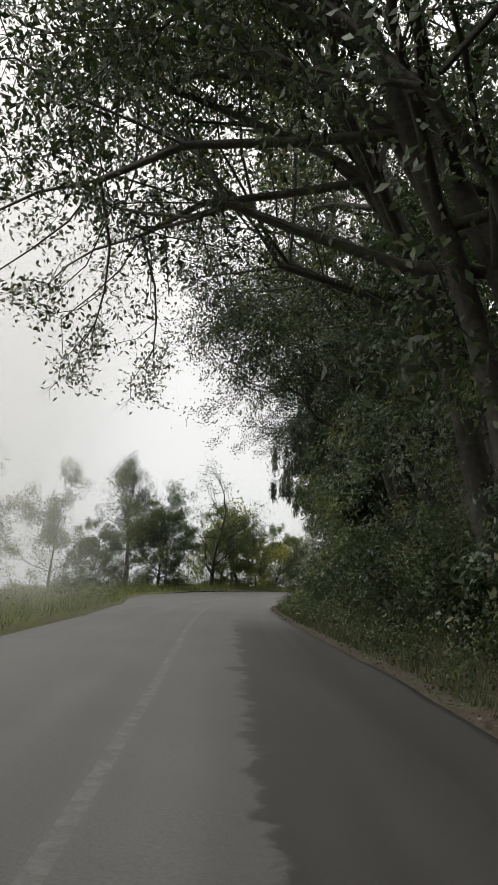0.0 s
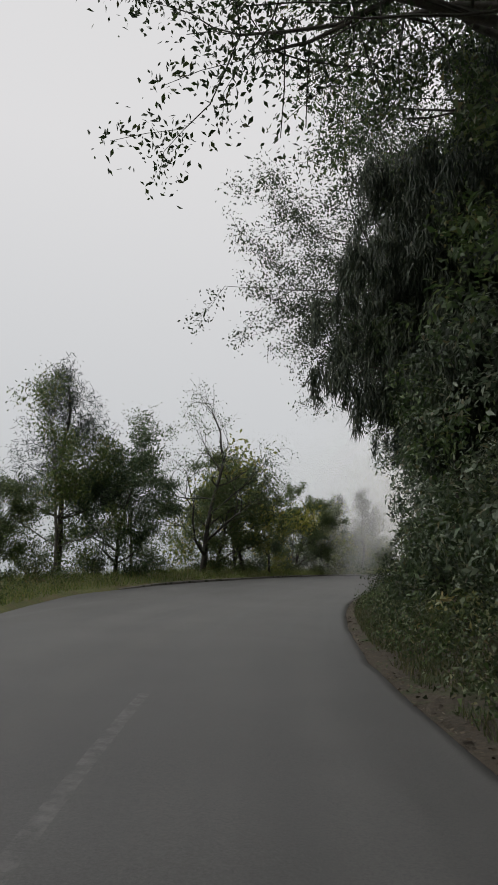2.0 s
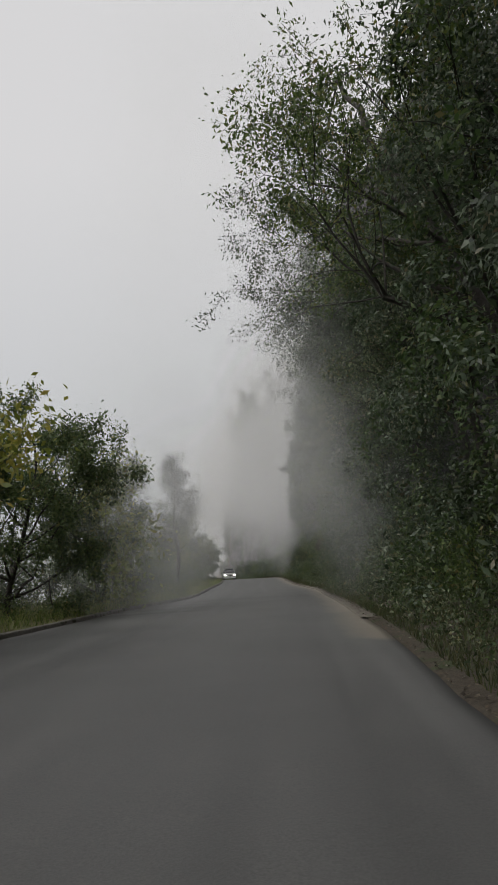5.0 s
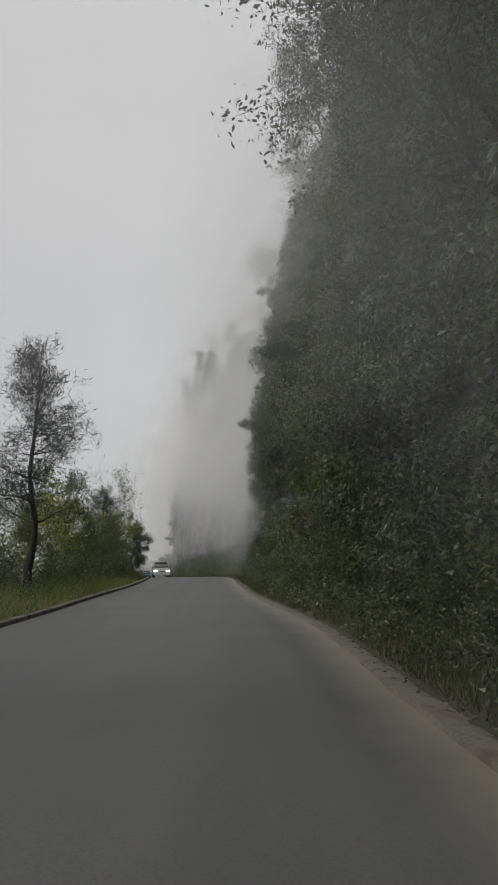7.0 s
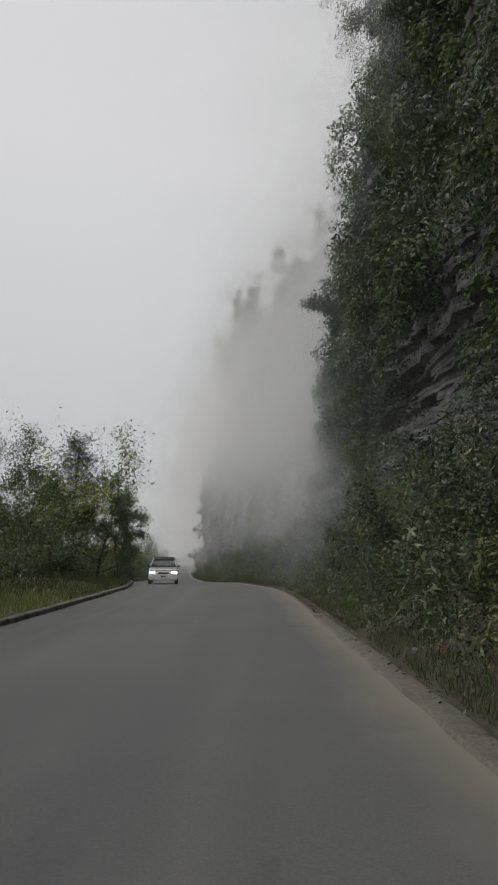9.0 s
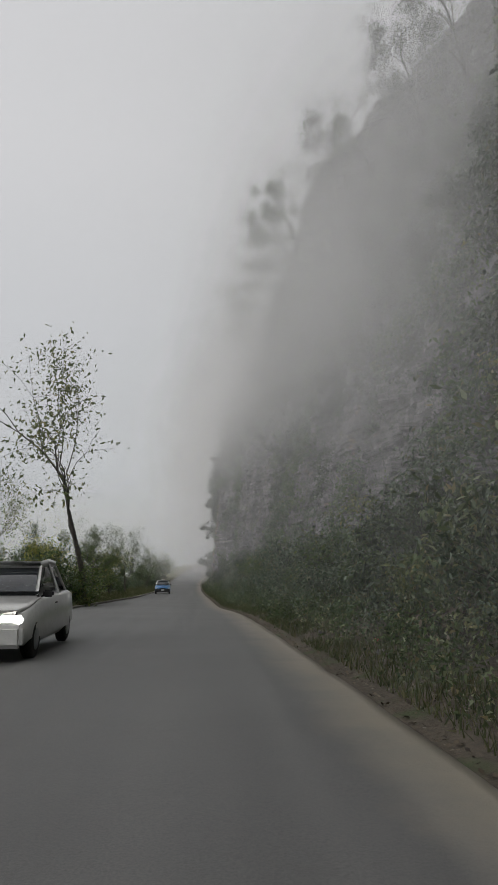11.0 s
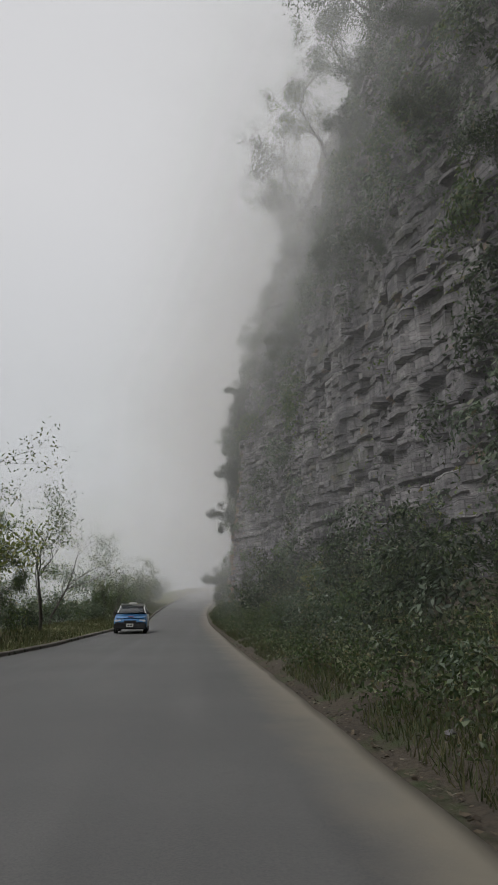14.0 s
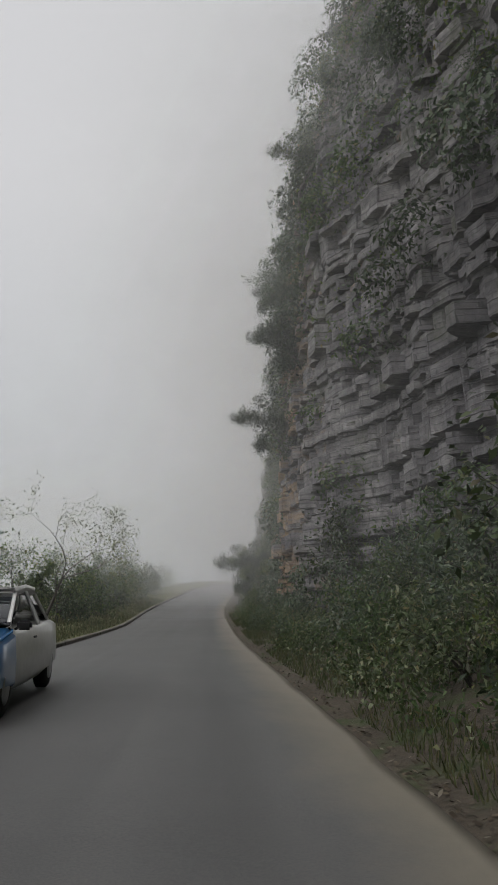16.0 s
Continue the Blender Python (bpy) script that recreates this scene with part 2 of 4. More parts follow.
ASPHALT, ROCK, MIST = asphalt_material(), rock_material(), mist_material()
SOIL = surface("soil_and_litter", (0.030, 0.025, 0.018), (0.092, 0.075, 0.054), 0.6, 14.0, 0.95, 0.8, 0.05, (0.05, 0.065, 0.025))
MEADOW = surface("meadow_ground", (0.07, 0.085, 0.026), (0.14, 0.145, 0.05), 0.25, 9.0, 0.95, 0.8, 0.06, (0.13, 0.11, 0.055))
CONCRETE = surface("dusty_shoulder", (0.095, 0.086, 0.070), (0.175, 0.158, 0.128), 1.1, 22.0, 0.9, 0.5, 0.015, (0.10, 0.085, 0.065))
KERBSTONE = surface("dirty_kerb", (0.09, 0.083, 0.072), (0.21, 0.195, 0.17), 0.9, 18.0, 0.9, 0.5, 0.015, (0.05, 0.055, 0.03))
BARK = surface("grey_brown_bark", (0.020, 0.017, 0.015), (0.065, 0.058, 0.050), 1.6, 16.0, 0.95, 0.9, 0.03, (0.06, 0.068, 0.05))
PALEBARK = surface("pale_bark", (0.045, 0.040, 0.036), (0.13, 0.12, 0.105), 1.6, 16.0, 0.95, 0.9, 0.02)
LEAF_DARK = leaf_material("dark_oak_leaves", [(0.0, (0.018, 0.030, 0.012)), (0.5, (0.036, 0.058, 0.019)), (0.93, (0.062, 0.088, 0.028)), (1.0, (0.085, 0.075, 0.035))], 0.5, 0.36)
LEAF_GREEN = leaf_material("green_leaves", [(0.0, (0.036, 0.064, 0.018)), (0.6, (0.078, 0.125, 0.032)), (0.9, (0.135, 0.175, 0.05)), (1.0, (0.18, 0.15, 0.055))], 0.5, 0.40)
LEAF_LIGHT = leaf_material("light_green_leaves", [(0.0, (0.06, 0.085, 0.028)), (0.6, (0.12, 0.15, 0.05)), (0.9, (0.19, 0.20, 0.075)), (1.0, (0.24, 0.20, 0.08))], 0.5, 0.4)
LEAF_YELLOW = leaf_material("yellowing_leaves", [(0.0, (0.14, 0.18, 0.035)), (0.6, (0.27, 0.29, 0.055)), (1.0, (0.36, 0.31, 0.075))], 0.5, 0.4)
# shrub leaves: the pale stop paints the sky's sheen into their colour
LEAF_SHRUB = leaf_material("shrub_leaves_with_sheen", [(0.0, (0.036, 0.058, 0.026)), (0.5, (0.095, 0.132, 0.060)), (0.85, (0.24, 0.28, 0.165)), (1.0, (0.21, 0.175, 0.085))], 0.38, 0.38)
NEEDLE = leaf_material("pine_needles", [(0.0, (0.016, 0.028, 0.016)), (0.7, (0.032, 0.050, 0.028)), (1.0, (0.055, 0.070, 0.035))], 0.6, 0.1)
GRASS = leaf_material("grass_blades", [(0.0, (0.10, 0.15, 0.03)), (0.5, (0.20, 0.25, 0.05)), (0.8, (0.31, 0.30, 0.085)), (1.0, (0.34, 0.29, 0.13))], 0.7, 0.35)
LITTER = leaf_material("fallen_leaves", [(0.0, (0.035, 0.025, 0.015)), (0.5, (0.09, 0.065, 0.035)), (0.85, (0.14, 0.105, 0.06)), (1.0, (0.20, 0.17, 0.11))], 0.8, 0.05)
WEED = leaf_material("weed_blades", [(0.0, (0.035, 0.052, 0.016)), (0.6, (0.075, 0.095, 0.030)), (1.0, (0.14, 0.12, 0.06))], 0.7, 0.3)
LEAF_TREE = leaf_material("verge_tree_leaves", [(0.0, (0.040, 0.066, 0.026)), (0.5, (0.080, 0.125, 0.045)), (0.93, (0.14, 0.18, 0.065)), (1.0, (0.17, 0.15, 0.06))], 0.5, 0.40)


# ---- the line of the road: stations along the driven lane, x, y, z of the asphalt ----
STATIONS = [
    (18.0, -720, 0.0), (1.6, -60, 0.0), (0.8, -30, 0.0), (0.0, 0.0, 0.0), (-0.35, 11.7, 0.10), (-0.52, 22.8, 0.20), (-0.2, 34.0, 0.17), (1.56, 46.3, 0.22),
    (4.85, 57.5, 0.48), (8.9, 69.0, 0.60), (13.2, 81.2, 0.58), (17.4, 94.1, 0.50), (21.3, 107.6, 0.56), (25.3, 120.9, 0.63), (29.0, 134.1, 0.77),
    (31.6, 147.4, 0.62), (33.9, 160.3, 0.34), (36.0, 173.6, -0.15), (38.4, 187.3, -0.40), (40.7, 200.7, -0.58), (46.1, 230.2, -0.75),
    (49.9, 250.0, -0.25), (55.6, 273.2, 0.7), (63.0, 298.3, 2.0), (76.0, 331.0, 3.4), (106.0, 405.0, 4.5), (190.0, 600.0, 6.0), (540.0, 1400.0, 8.0),
]


def catmull(points, per=24):
    pts = np.array(points, float)
    pts = np.vstack([2 * pts[0] - pts[1], pts, 2 * pts[-1] - pts[-2]])
    out = []
    for a, b, c, d in zip(pts[:-3], pts[1:-2], pts[2:-1], pts[3:]):
        for u in np.arange(per) / per:
            out.append(0.5 * (2 * b + (c - a) * u + (2 * a - 5 * b + 4 * c - d) * u * u + (3 * b - a - 3 * c + d) * u**3))
    return np.array(out + [pts[-2]])


LINE = catmull(STATIONS)
RUN = np.r_[0, np.cumsum(np.linalg.norm(np.diff(LINE[:, :2], axis=0), axis=1))]
RUN -= RUN[np.argmin(np.hypot(LINE[:, 0], LINE[:, 1]))]
AXIS = np.array([0.19, 0.98])


def centre(s):
    return np.array([np.interp(s, RUN, LINE[:, k]) for k in range(3)])


def heading(s):
    d = centre(s + 1.5)[:2] - centre(s - 1.5)[:2]
    return d / np.linalg.norm(d)


def across(s, l):
    """The way to the right of the road; far out all these ways are parallel."""
    d = heading(s)
    u = min(max((abs(l) - 12) / 40, 0), 1)
    d = d * (1 - u) + AXIS * u
    d /= np.linalg.norm(d)
    return np.array([d[1], -d[0]])


def at(s, l, h=0.0):
    """The place at s metres along the road, l metres to the right of the driven line and h above the asphalt."""
    c = centre(s)
    xy = c[:2] + across(s, l) * l
    return Vector((xy[0], xy[1], c[2] + h))


def turn(s):
    d = heading(s)
    return math.degrees(math.atan2(d[1], d[0])) - 90


def stand(s, l, h=0.0, rz=0.0, size=1.0, rx=0.0, ry=0.0):
    """A pose on the ground beside the road whose own -x looks to the road when rz is 0 and l is to the right."""
    p = at(s, l, h)
    return pose(p.x, p.y, p.z, 0, 0, turn(s) + rz) @ pose(0, 0, 0, rx, ry, 0) @ Matrix.Diagonal((size, size, size, 1))


def right_edge(s):
    return float(np.interp(s, [0, 10, 22, 35, 50, 65, 72, 90, 98, 106, 112, 200, 214, 230, 300], [2.5, 2.5, 1.8, 1.55, 1.4, 1.6, 1.75, 1.85, 2.15, 1.9, 1.72, 1.65, 1.5, 1.3, 1.5]))


def left_edge(s):
    return float(np.interp(s, [0, 20, 30, 38, 47, 54, 60, 73, 84, 95, 105, 140, 152, 166, 180, 194, 204, 222, 240, 300], [-4.4, -4.1, -4.9, -6.8, -8.9, -8.6, -7.6, -6.6, -6.2, -5.1, -4.85, -4.8, -5.3, -6.2, -6.6, -5.7, -4.8, -4.3, -3.8, -4.5]))


def smooth(a, b, x):
    u = min(max((x - a) / (b - a), 0), 1)
    return u * u * (3 - 2 * u)


def wave(*p):
    return noise.noise(Vector(p))


def cliffness(s):
    """0 where the right side is a wooded slope, 1 where it is a rock face."""
    return smooth(88, 112, s)


def ground_height(s, l):
    """The ground above the asphalt, beside the road."""
    if l < 0:
        d = left_edge(s) - l
        if d < 0:
            return -0.25
        z = 0.10 * smooth(0, 0.4, d) + 0.35 * smooth(0.5, 3.0, d) * (0.5 + wave(s * 0.07, 3.1, 0.0)) - 0.4 * smooth(4, 8, d)
        z -= 6.0 * smooth(6, 22, d) + 35 * smooth(20, 130, d)
        return z + 0.10 * wave(s * 0.5, l * 0.5, 1.7) * smooth(0.2, 1.5, d)
    d = l - right_edge(s)
    if d < 0:
        return -0.25
    c = cliffness(s)
    bank = 0.25 * smooth(0.3, 2.2, d) + 10.0 * smooth(1.6, 13, d) + 22 * smooth(8, 60, d)
    talus = 0.12 * smooth(0.2, 0.8, d) + 1.7 * smooth(0.9, 3.8, d) + 26 * smooth(14, 26, d) + 20 * smooth(20, 80, d)
    return bank * (1 - c) + talus * c + 0.14 * wave(s * 0.6, l * 0.6, 4.2) * smooth(0.1, 1.2, d)


def mesh_of(name, verts, faces, materials, smooth_faces=True, indices=None):
    me = bpy.data.meshes.new(name)
    me.from_pydata([tuple(v) for v in verts], [], faces)
    for m in materials:
        me.materials.append(m)
    if smooth_faces:
        me.polygons.foreach_set("use_smooth", [True] * len(me.polygons))
    if indices is not None:
        me.polygons.foreach_set("material_index", indices)
    me.update()
    return me


def sheet(name, columns, materials, smooth_faces=True, pick=None):
    """A grid surface from rows of points."""
    rows, cols = len(columns), len(columns[0])
    verts = [v for row in columns for v in row]
    faces, idx = [], []
    for i in range(rows - 1):
        for j in range(cols - 1):
            a = i * cols + j
            faces.append((a, a + cols, a + cols + 1, a + 1))
            idx.append(pick(i, j) if pick else 0)
    return mesh_of(name, verts, faces, materials, smooth_faces, idx)


# ---- ground: one sheet from the valley on the left to the hill on the right ----
S_GROUND = [-700, -350, -180, -110, -80] + list(np.arange(-60, 330, 1.5)) + [336, 345, 360, 380, 410, 460, 540, 700, 1000]
left_steps = [0.0, 0.25, 0.6, 1.2, 2, 3, 4, 5.5, 7.5, 10, 13, 17, 22, 30, 45, 70, 110, 180, 320, 700]
right_steps = [0.0, 0.25, 0.6, 1.0, 1.5, 2, 2.6, 3.2, 4, 4.8, 5.6, 6.5, 8, 10, 13, 17, 23, 32, 50, 90, 180, 400]
rows = []
for s in S_GROUND:
    le, re = left_edge(s), right_edge(s)
    ls = [le - d for d in reversed(left_steps)] + [le + 0.35, (le + re) / 2, re - 0.35] + [re + d for d in right_steps]
    row = []
    for l in ls:
        h = ground_height(s, l)
        if le + 0.2 < l < re - 0.2:
            h = -0.3
        elif abs(l - le) < 0.01 or abs(l - re) < 0.01:
            h = -0.04
        row.append(at(s, l, h))
    rows.append(row)
n_left = len(left_steps)
ground = new("ground", sheet("ground", rows, [MEADOW, SOIL], True, lambda i, j: 0 if j < n_left else 1))
tagged(ground, "grassy verge and dark soil slopes beside the mountain road", "ground", kind="structure")

# ---- road ----
rows, uvs = [], []
S_ROAD = list(np.arange(-60, 330, 1.0)) + [340, 360, 400, 500, 700]
CROSS = [0, 0.02, 0.12, 0.3, 0.5, 0.7, 0.88, 0.98, 1.0]
for s in S_ROAD:
    le, re = left_edge(s), right_edge(s) + 0.10 * wave(s * 0.8, 9.0, 0.0) + 0.05 * wave(s * 2.9, 2.0, 0.0)
    row = [at(s, le, -0.12)]
    for u in CROSS:
        l = le + (re - le) * u
        row.append(at(s, l, 0.04 * (1 - (2 * u - 1) ** 2) - 0.04))
        uvs.append((s, l))
    row.append(at(s, re, -0.14))
    rows.append(row)
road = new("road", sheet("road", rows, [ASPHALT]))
layer = road.data.uv_layers.new(name="along")
outer = road.data.uv_layers.new(name="across")
cols = len(CROSS) + 2
for loop in road.data.loops:
    i, j = divmod(loop.vertex_index, cols)
    layer.data[loop.index].uv = uvs[i * len(CROSS) + min(max(j - 1, 0), len(CROSS) - 1)]
    outer.data[loop.index].uv = (uvs[i * len(CROSS) + len(CROSS) - 1][1] - layer.data[loop.index].uv[1] + (1.2 if uvs[i * len(CROSS)][0] < 70 else 0.0), 0.0)
tagged(road, "worn grey asphalt two-lane road without markings", "road", kind="structure")


def strip(name, s0, s1, offset, profile, material, label, category, step=1.0, rough=0.03):
    """A long moulded strip beside the road; profile: sideways offsets and heights."""
    cols = []
    for s in np.arange(s0, s1, step):
        e = offset(s) + rough * wave(s * 0.9, 5.0, 2.0)
        cols.append([at(s, e + a, b * min(1.0, (s - s0 + 0.5) / 5) + (rough * 0.5 * wave(s * 1.3, a * 3, 7.0) if b > 0 else 0)) for a, b in profile])
    ob = new(name, sheet(name, cols, [material], False))
    return tagged(ob, label, category, kind="structure")


strip("kerb", 50, 300, left_edge, [(0.02, -0.1), (0.0, 0.055), (-0.03, 0.075), (-0.15, 0.075), (-0.18, 0.04), (-0.18, -0.1)], KERBSTONE, "low dirty concrete kerb along the grass verge", "kerb", 0.8)
strip("road_edge", 74, 128, right_edge, [(-0.16, -0.06), (-0.12, 0.003), (0.02, 0.005), (0.10, 0.0), (0.20, -0.025), (0.26, -0.12)], CONCRETE, "crumbling pale concrete and dust along the road's edge", "road edge", 0.4, 0.04)

# ---- rock face ----
rng = np.random.default_rng(7)


def cliff_foot(s):
    return float(np.interp(s, [86, 100, 120, 140, 160, 180, 196, 206, 216, 222, 227, 233, 237, 246, 270, 330], [9.5, 6.4, 5.2, 5.0, 5.8, 6.0, 6.0, 5.6, 5.4, 4.9, 3.5, 3.3, 4.0, 4.6, 4.2, 5.2]))


def cliff_lean(s):
    """How far the face falls back per metre of height."""
    return float(np.interp(s, [86, 110, 135, 150, 165, 185, 200, 222, 230, 260], [0.5, 0.20, 0.10, 0.22, 0.34, 0.22, 0.07, 0.05, 0.02, 0.12]))


def cliff_base(s, h):
    """The big form of the face: leaning back, with an overhanging brow over the first part and a crest that falls away."""
    brow = 1.7 * smooth(6.0, 9.0, h) * smooth(103, 111, s) * (1 - smooth(141, 149, s))
    back = max(0.0, h - 17) * (0.14 + 0.14 * smooth(206, 220, s))
    return cliff_foot(s) + cliff_lean(s) * h - brow + back


LAYERS = np.cumsum(np.r_[-8.0, rng.choice([0.14, 0.22, 0.34, 0.5, 0.75], 200, p=[0.25, 0.3, 0.25, 0.15, 0.05]) * rng.uniform(0.8, 1.25, 200)])
LAYER_PUSH = rng.uniform(-0.16, 0.16, 202)
BLOCKS = [np.cumsum(np.r_[60.0, rng.uniform(0.25, 1.4, 520)]) for _ in range(202)]
BLOCK_PUSH = rng.uniform(-0.22, 0.22, (202, 522)) * rng.choice([0.5, 1.0, 2.2], (202, 522), p=[0.5, 0.35, 0.15])


def bed_dip(s):
    return 0.012 * (s - 200) + 0.18 * wave(s * 0.05, 0.0, 11.0)


def bed_l(s, k):
    """How far out the face of one bed stands: its big forms, its own step and that of its block."""
    h = 0.5 * (LAYERS[k - 1] + LAYERS[k]) - bed_dip(s)
    b = int(np.searchsorted(BLOCKS[k], s))
    joint = min(abs(s - BLOCKS[k][b]), abs(s - BLOCKS[k][b - 1]))
    push = LAYER_PUSH[k] + BLOCK_PUSH[k, b] + (0.2 if joint < 0.08 else 0.0) + 0.08 * wave(s * 2.3, k * 1.7, 41.0) + 0.05 * wave(s * 7.1, k * 3.1, 47.0)
    big = 1.0 * wave(s * 0.09, h * 0.05, 21.0) + 0.8 * wave(s * 0.24, h * 0.06, 31.0) + 0.3 * wave(s * 0.7, h * 0.16, 36.0)
    return max(cliff_base(s, h) + push * smooth(0.0, 2, h) + big, right_edge(s) + 1.4)


def cliff_l(s, h):
    return bed_l(s, max(1, int(np.searchsorted(LAYERS, h + bed_dip(s)))))


def cliff_rows(stretch, top):
    out = []
    for s in stretch:
        c, row = 0.25 + 0.75 * smooth(84, 104, s), []
        for k in range(14, int(np.searchsorted(LAYERS, top))):
            l, d = bed_l(s, k), bed_dip(s)
            row += [(s, l + 0.015, c * (LAYERS[k - 1] - d + 0.012)), (s, l, c * (LAYERS[k] - d - 0.012))]
        out.append(row)
    return out


def rock_face(stretch, top):
    rows = cliff_rows(stretch, top)
    me = sheet("cliff", [[at(*q) for q in row] for row in rows], [ROCK], False)
    flat = np.array([(s, h, l) for row in rows for s, l, h in row], np.float32)
    me.attributes.new("bed", "FLOAT_VECTOR", "POINT").data.foreach_set("vector", flat.ravel())
    return tagged(new("cliff", me), "tall grey bedded limestone cliff with ledges and moss", "cliff", kind="structure")


rock_face(np.linspace(84, 158, 107), 44)
rock_face(np.linspace(158, 196, 128), 44)
rock_face(np.linspace(196, 236, 287), 44)
rock_face(np.linspace(236, 330, 95), 44)


# ---- plants ----
def part(name, mesh, parent, label="", kind=""):
    ob = new(name, mesh)
    ob.parent = parent
    if label or kind:
        tagged(ob, label, kind=kind)
    return ob


def tubes(segments, sides=6):
    verts, faces = [], []
    most = sides
    for a, b, ra, rb in segments:
        sides = most if ra > 0.07 else 4 if ra > 0.035 and most > 4 else 3
        ring = [(math.cos(2 * math.pi * k / sides), math.sin(2 * math.pi * k / sides)) for k in range(sides)]
        d = (b - a).normalized()
        x = d.orthogonal().normalized()
        y = d.cross(x)
        n = len(verts)
        verts += [a + x * c * ra + y * q * ra for c, q in ring] + [b + x * c * rb + y * q * rb for c, q in ring]
        faces += [(n + k, n + (k + 1) % sides, n + sides + (k + 1) % sides, n + sides + k) for k in range(sides)]
    return verts, faces


def leaves(points, rnd, size, narrow=0.45, droop=0.5, spread=0.4, per=1, simple=False):
    """Folded four-cornered leaves round the given points, as arrays of corners and faces."""
    pts = np.repeat(np.array([tuple(p) for p in points]), per, axis=0)
    n = len(pts)
    base = pts + rnd.normal(0, spread, (n, 3))
    d = rnd.normal(0, 1, (n, 3))
    d[:, 2] -= droop
    d /= np.linalg.norm(d, axis=1)[:, None]
    side = np.cross(d, rnd.normal(0, 1, (n, 3)))
    side /= np.linalg.norm(side, axis=1)[:, None] + 1e-9
    up = np.cross(side, d)
    length = size * rnd.uniform(0.6, 1.35, (n, 1))
    mid = base + d * length * 0.45
    w = length * narrow * 0.5
    if simple:
        v = np.stack([base + side * w, base + d * length, base - side * w * 0.9], 1).reshape(-1, 3)
        return v, np.arange(3 * n).reshape(-1, 3)
    v = np.stack([base, mid + side * w + up * w * 0.35, base + d * length, mid - side * w + up * w * 0.35], 1).reshape(-1, 3)
    f = np.arange(4 * n).reshape(-1, 4)
    return v, f


def quick_mesh(name, v, f, material):
    me = bpy.data.meshes.new(name)
    me.vertices.add(len(v))
    me.vertices.foreach_set("co", np.asarray(v, np.float32).ravel())
    k = f.shape[1]
    me.loops.add(f.size)
    me.loops.foreach_set("vertex_index", f.ravel().astype(np.int32))
    me.polygons.add(len(f))
    me.polygons.foreach_set("loop_start", np.arange(0, f.size, k, dtype=np.int32))
    me.materials.append(material)
    me.update(calc_edges=True)
    return me


def branching(rnd, start, way, length, radius, depth, lean, spread=0.75, kids=(2, 3), shrink=0.74, wander=0.22, rise=0.1):
    """The limbs of a tree as tapered segments, and the twig points that carry its leaves."""
    segs, twigs = [], []

    def grow(p, d, ln, r, k):
        steps = 3 if k else 2
        for i in range(steps):
            d = (d + Vector(rnd.normal(0, wander, 3)) + Vector(lean) * 0.10 + Vector((0, 0, rise * (1 if k > 1 else -0.2)))).normalized()
            q = p + d * ln / steps
            r2 = r * (0.87 if i < steps - 1 else 0.8)
            segs.append((p, q, r, r2))
            if k <= 1:
                twigs.append(q)
                twigs.append((p + q) / 2)
            p, r = q, r2
            if k > 1 and i and rnd.random() < 0.6:
                side = (d + Vector(rnd.normal(0, spread, 3))).normalized()
                grow(p, side, ln * shrink * 0.75, r * 0.5, k - 2)
        if k > 0:
            for _ in range(int(rnd.integers(kids[0], kids[1] + 1))):
                e = (d + Vector(rnd.normal(0, spread, 3))).normalized()
                grow(p, e, ln * shrink * rnd.uniform(0.8, 1.15), r * 0.68, k - 1)

    grow(Vector(start), Vector(way).normalized(), length, radius, depth)
    return segs, twigs


def make_tree(name, seed, way, length, radius, depth, lean, leaf, size, per, spread, bark, label, group, droop=0.5, narrow=0.45, kids=(2, 3), shrink=0.74, fork=0.75, wander=0.22, rise=0.1):
    rnd = np.random.default_rng(seed)
    segs, twigs = branching(rnd, (0, 0, -0.4), way, length, radius, depth, lean, fork, kids, shrink, wander, rise)
    tree = tagged(new(name), label, "tree" if "shrub" not in name and "bush" not in name else "shrub", group)
    v, f = tubes(segs)
    part("trunk", mesh_of(name + "_wood", v, f, [bark]), tree)
    lv, lf = leaves(twigs, rnd, size, narrow, droop, spread, per)
    part("crown", quick_mesh(name + "_leaves", lv, lf, leaf), tree)
    return tree


placed = {}


def plant(tree, s, l, h=None, rz=0.0, size=1.0, rx=0.0, ry=0.0):
    """Sets the first one in its place, and copies of it after that."""
    if h is None:
        h = ground_height(s, l) - 0.1
    m = stand(s, l, h, rz, size, rx, ry)
    if tree.name not in placed:
        placed[tree.name] = True
        tree.matrix_basis = m
        return tree
    return copy_thing(tree, m)


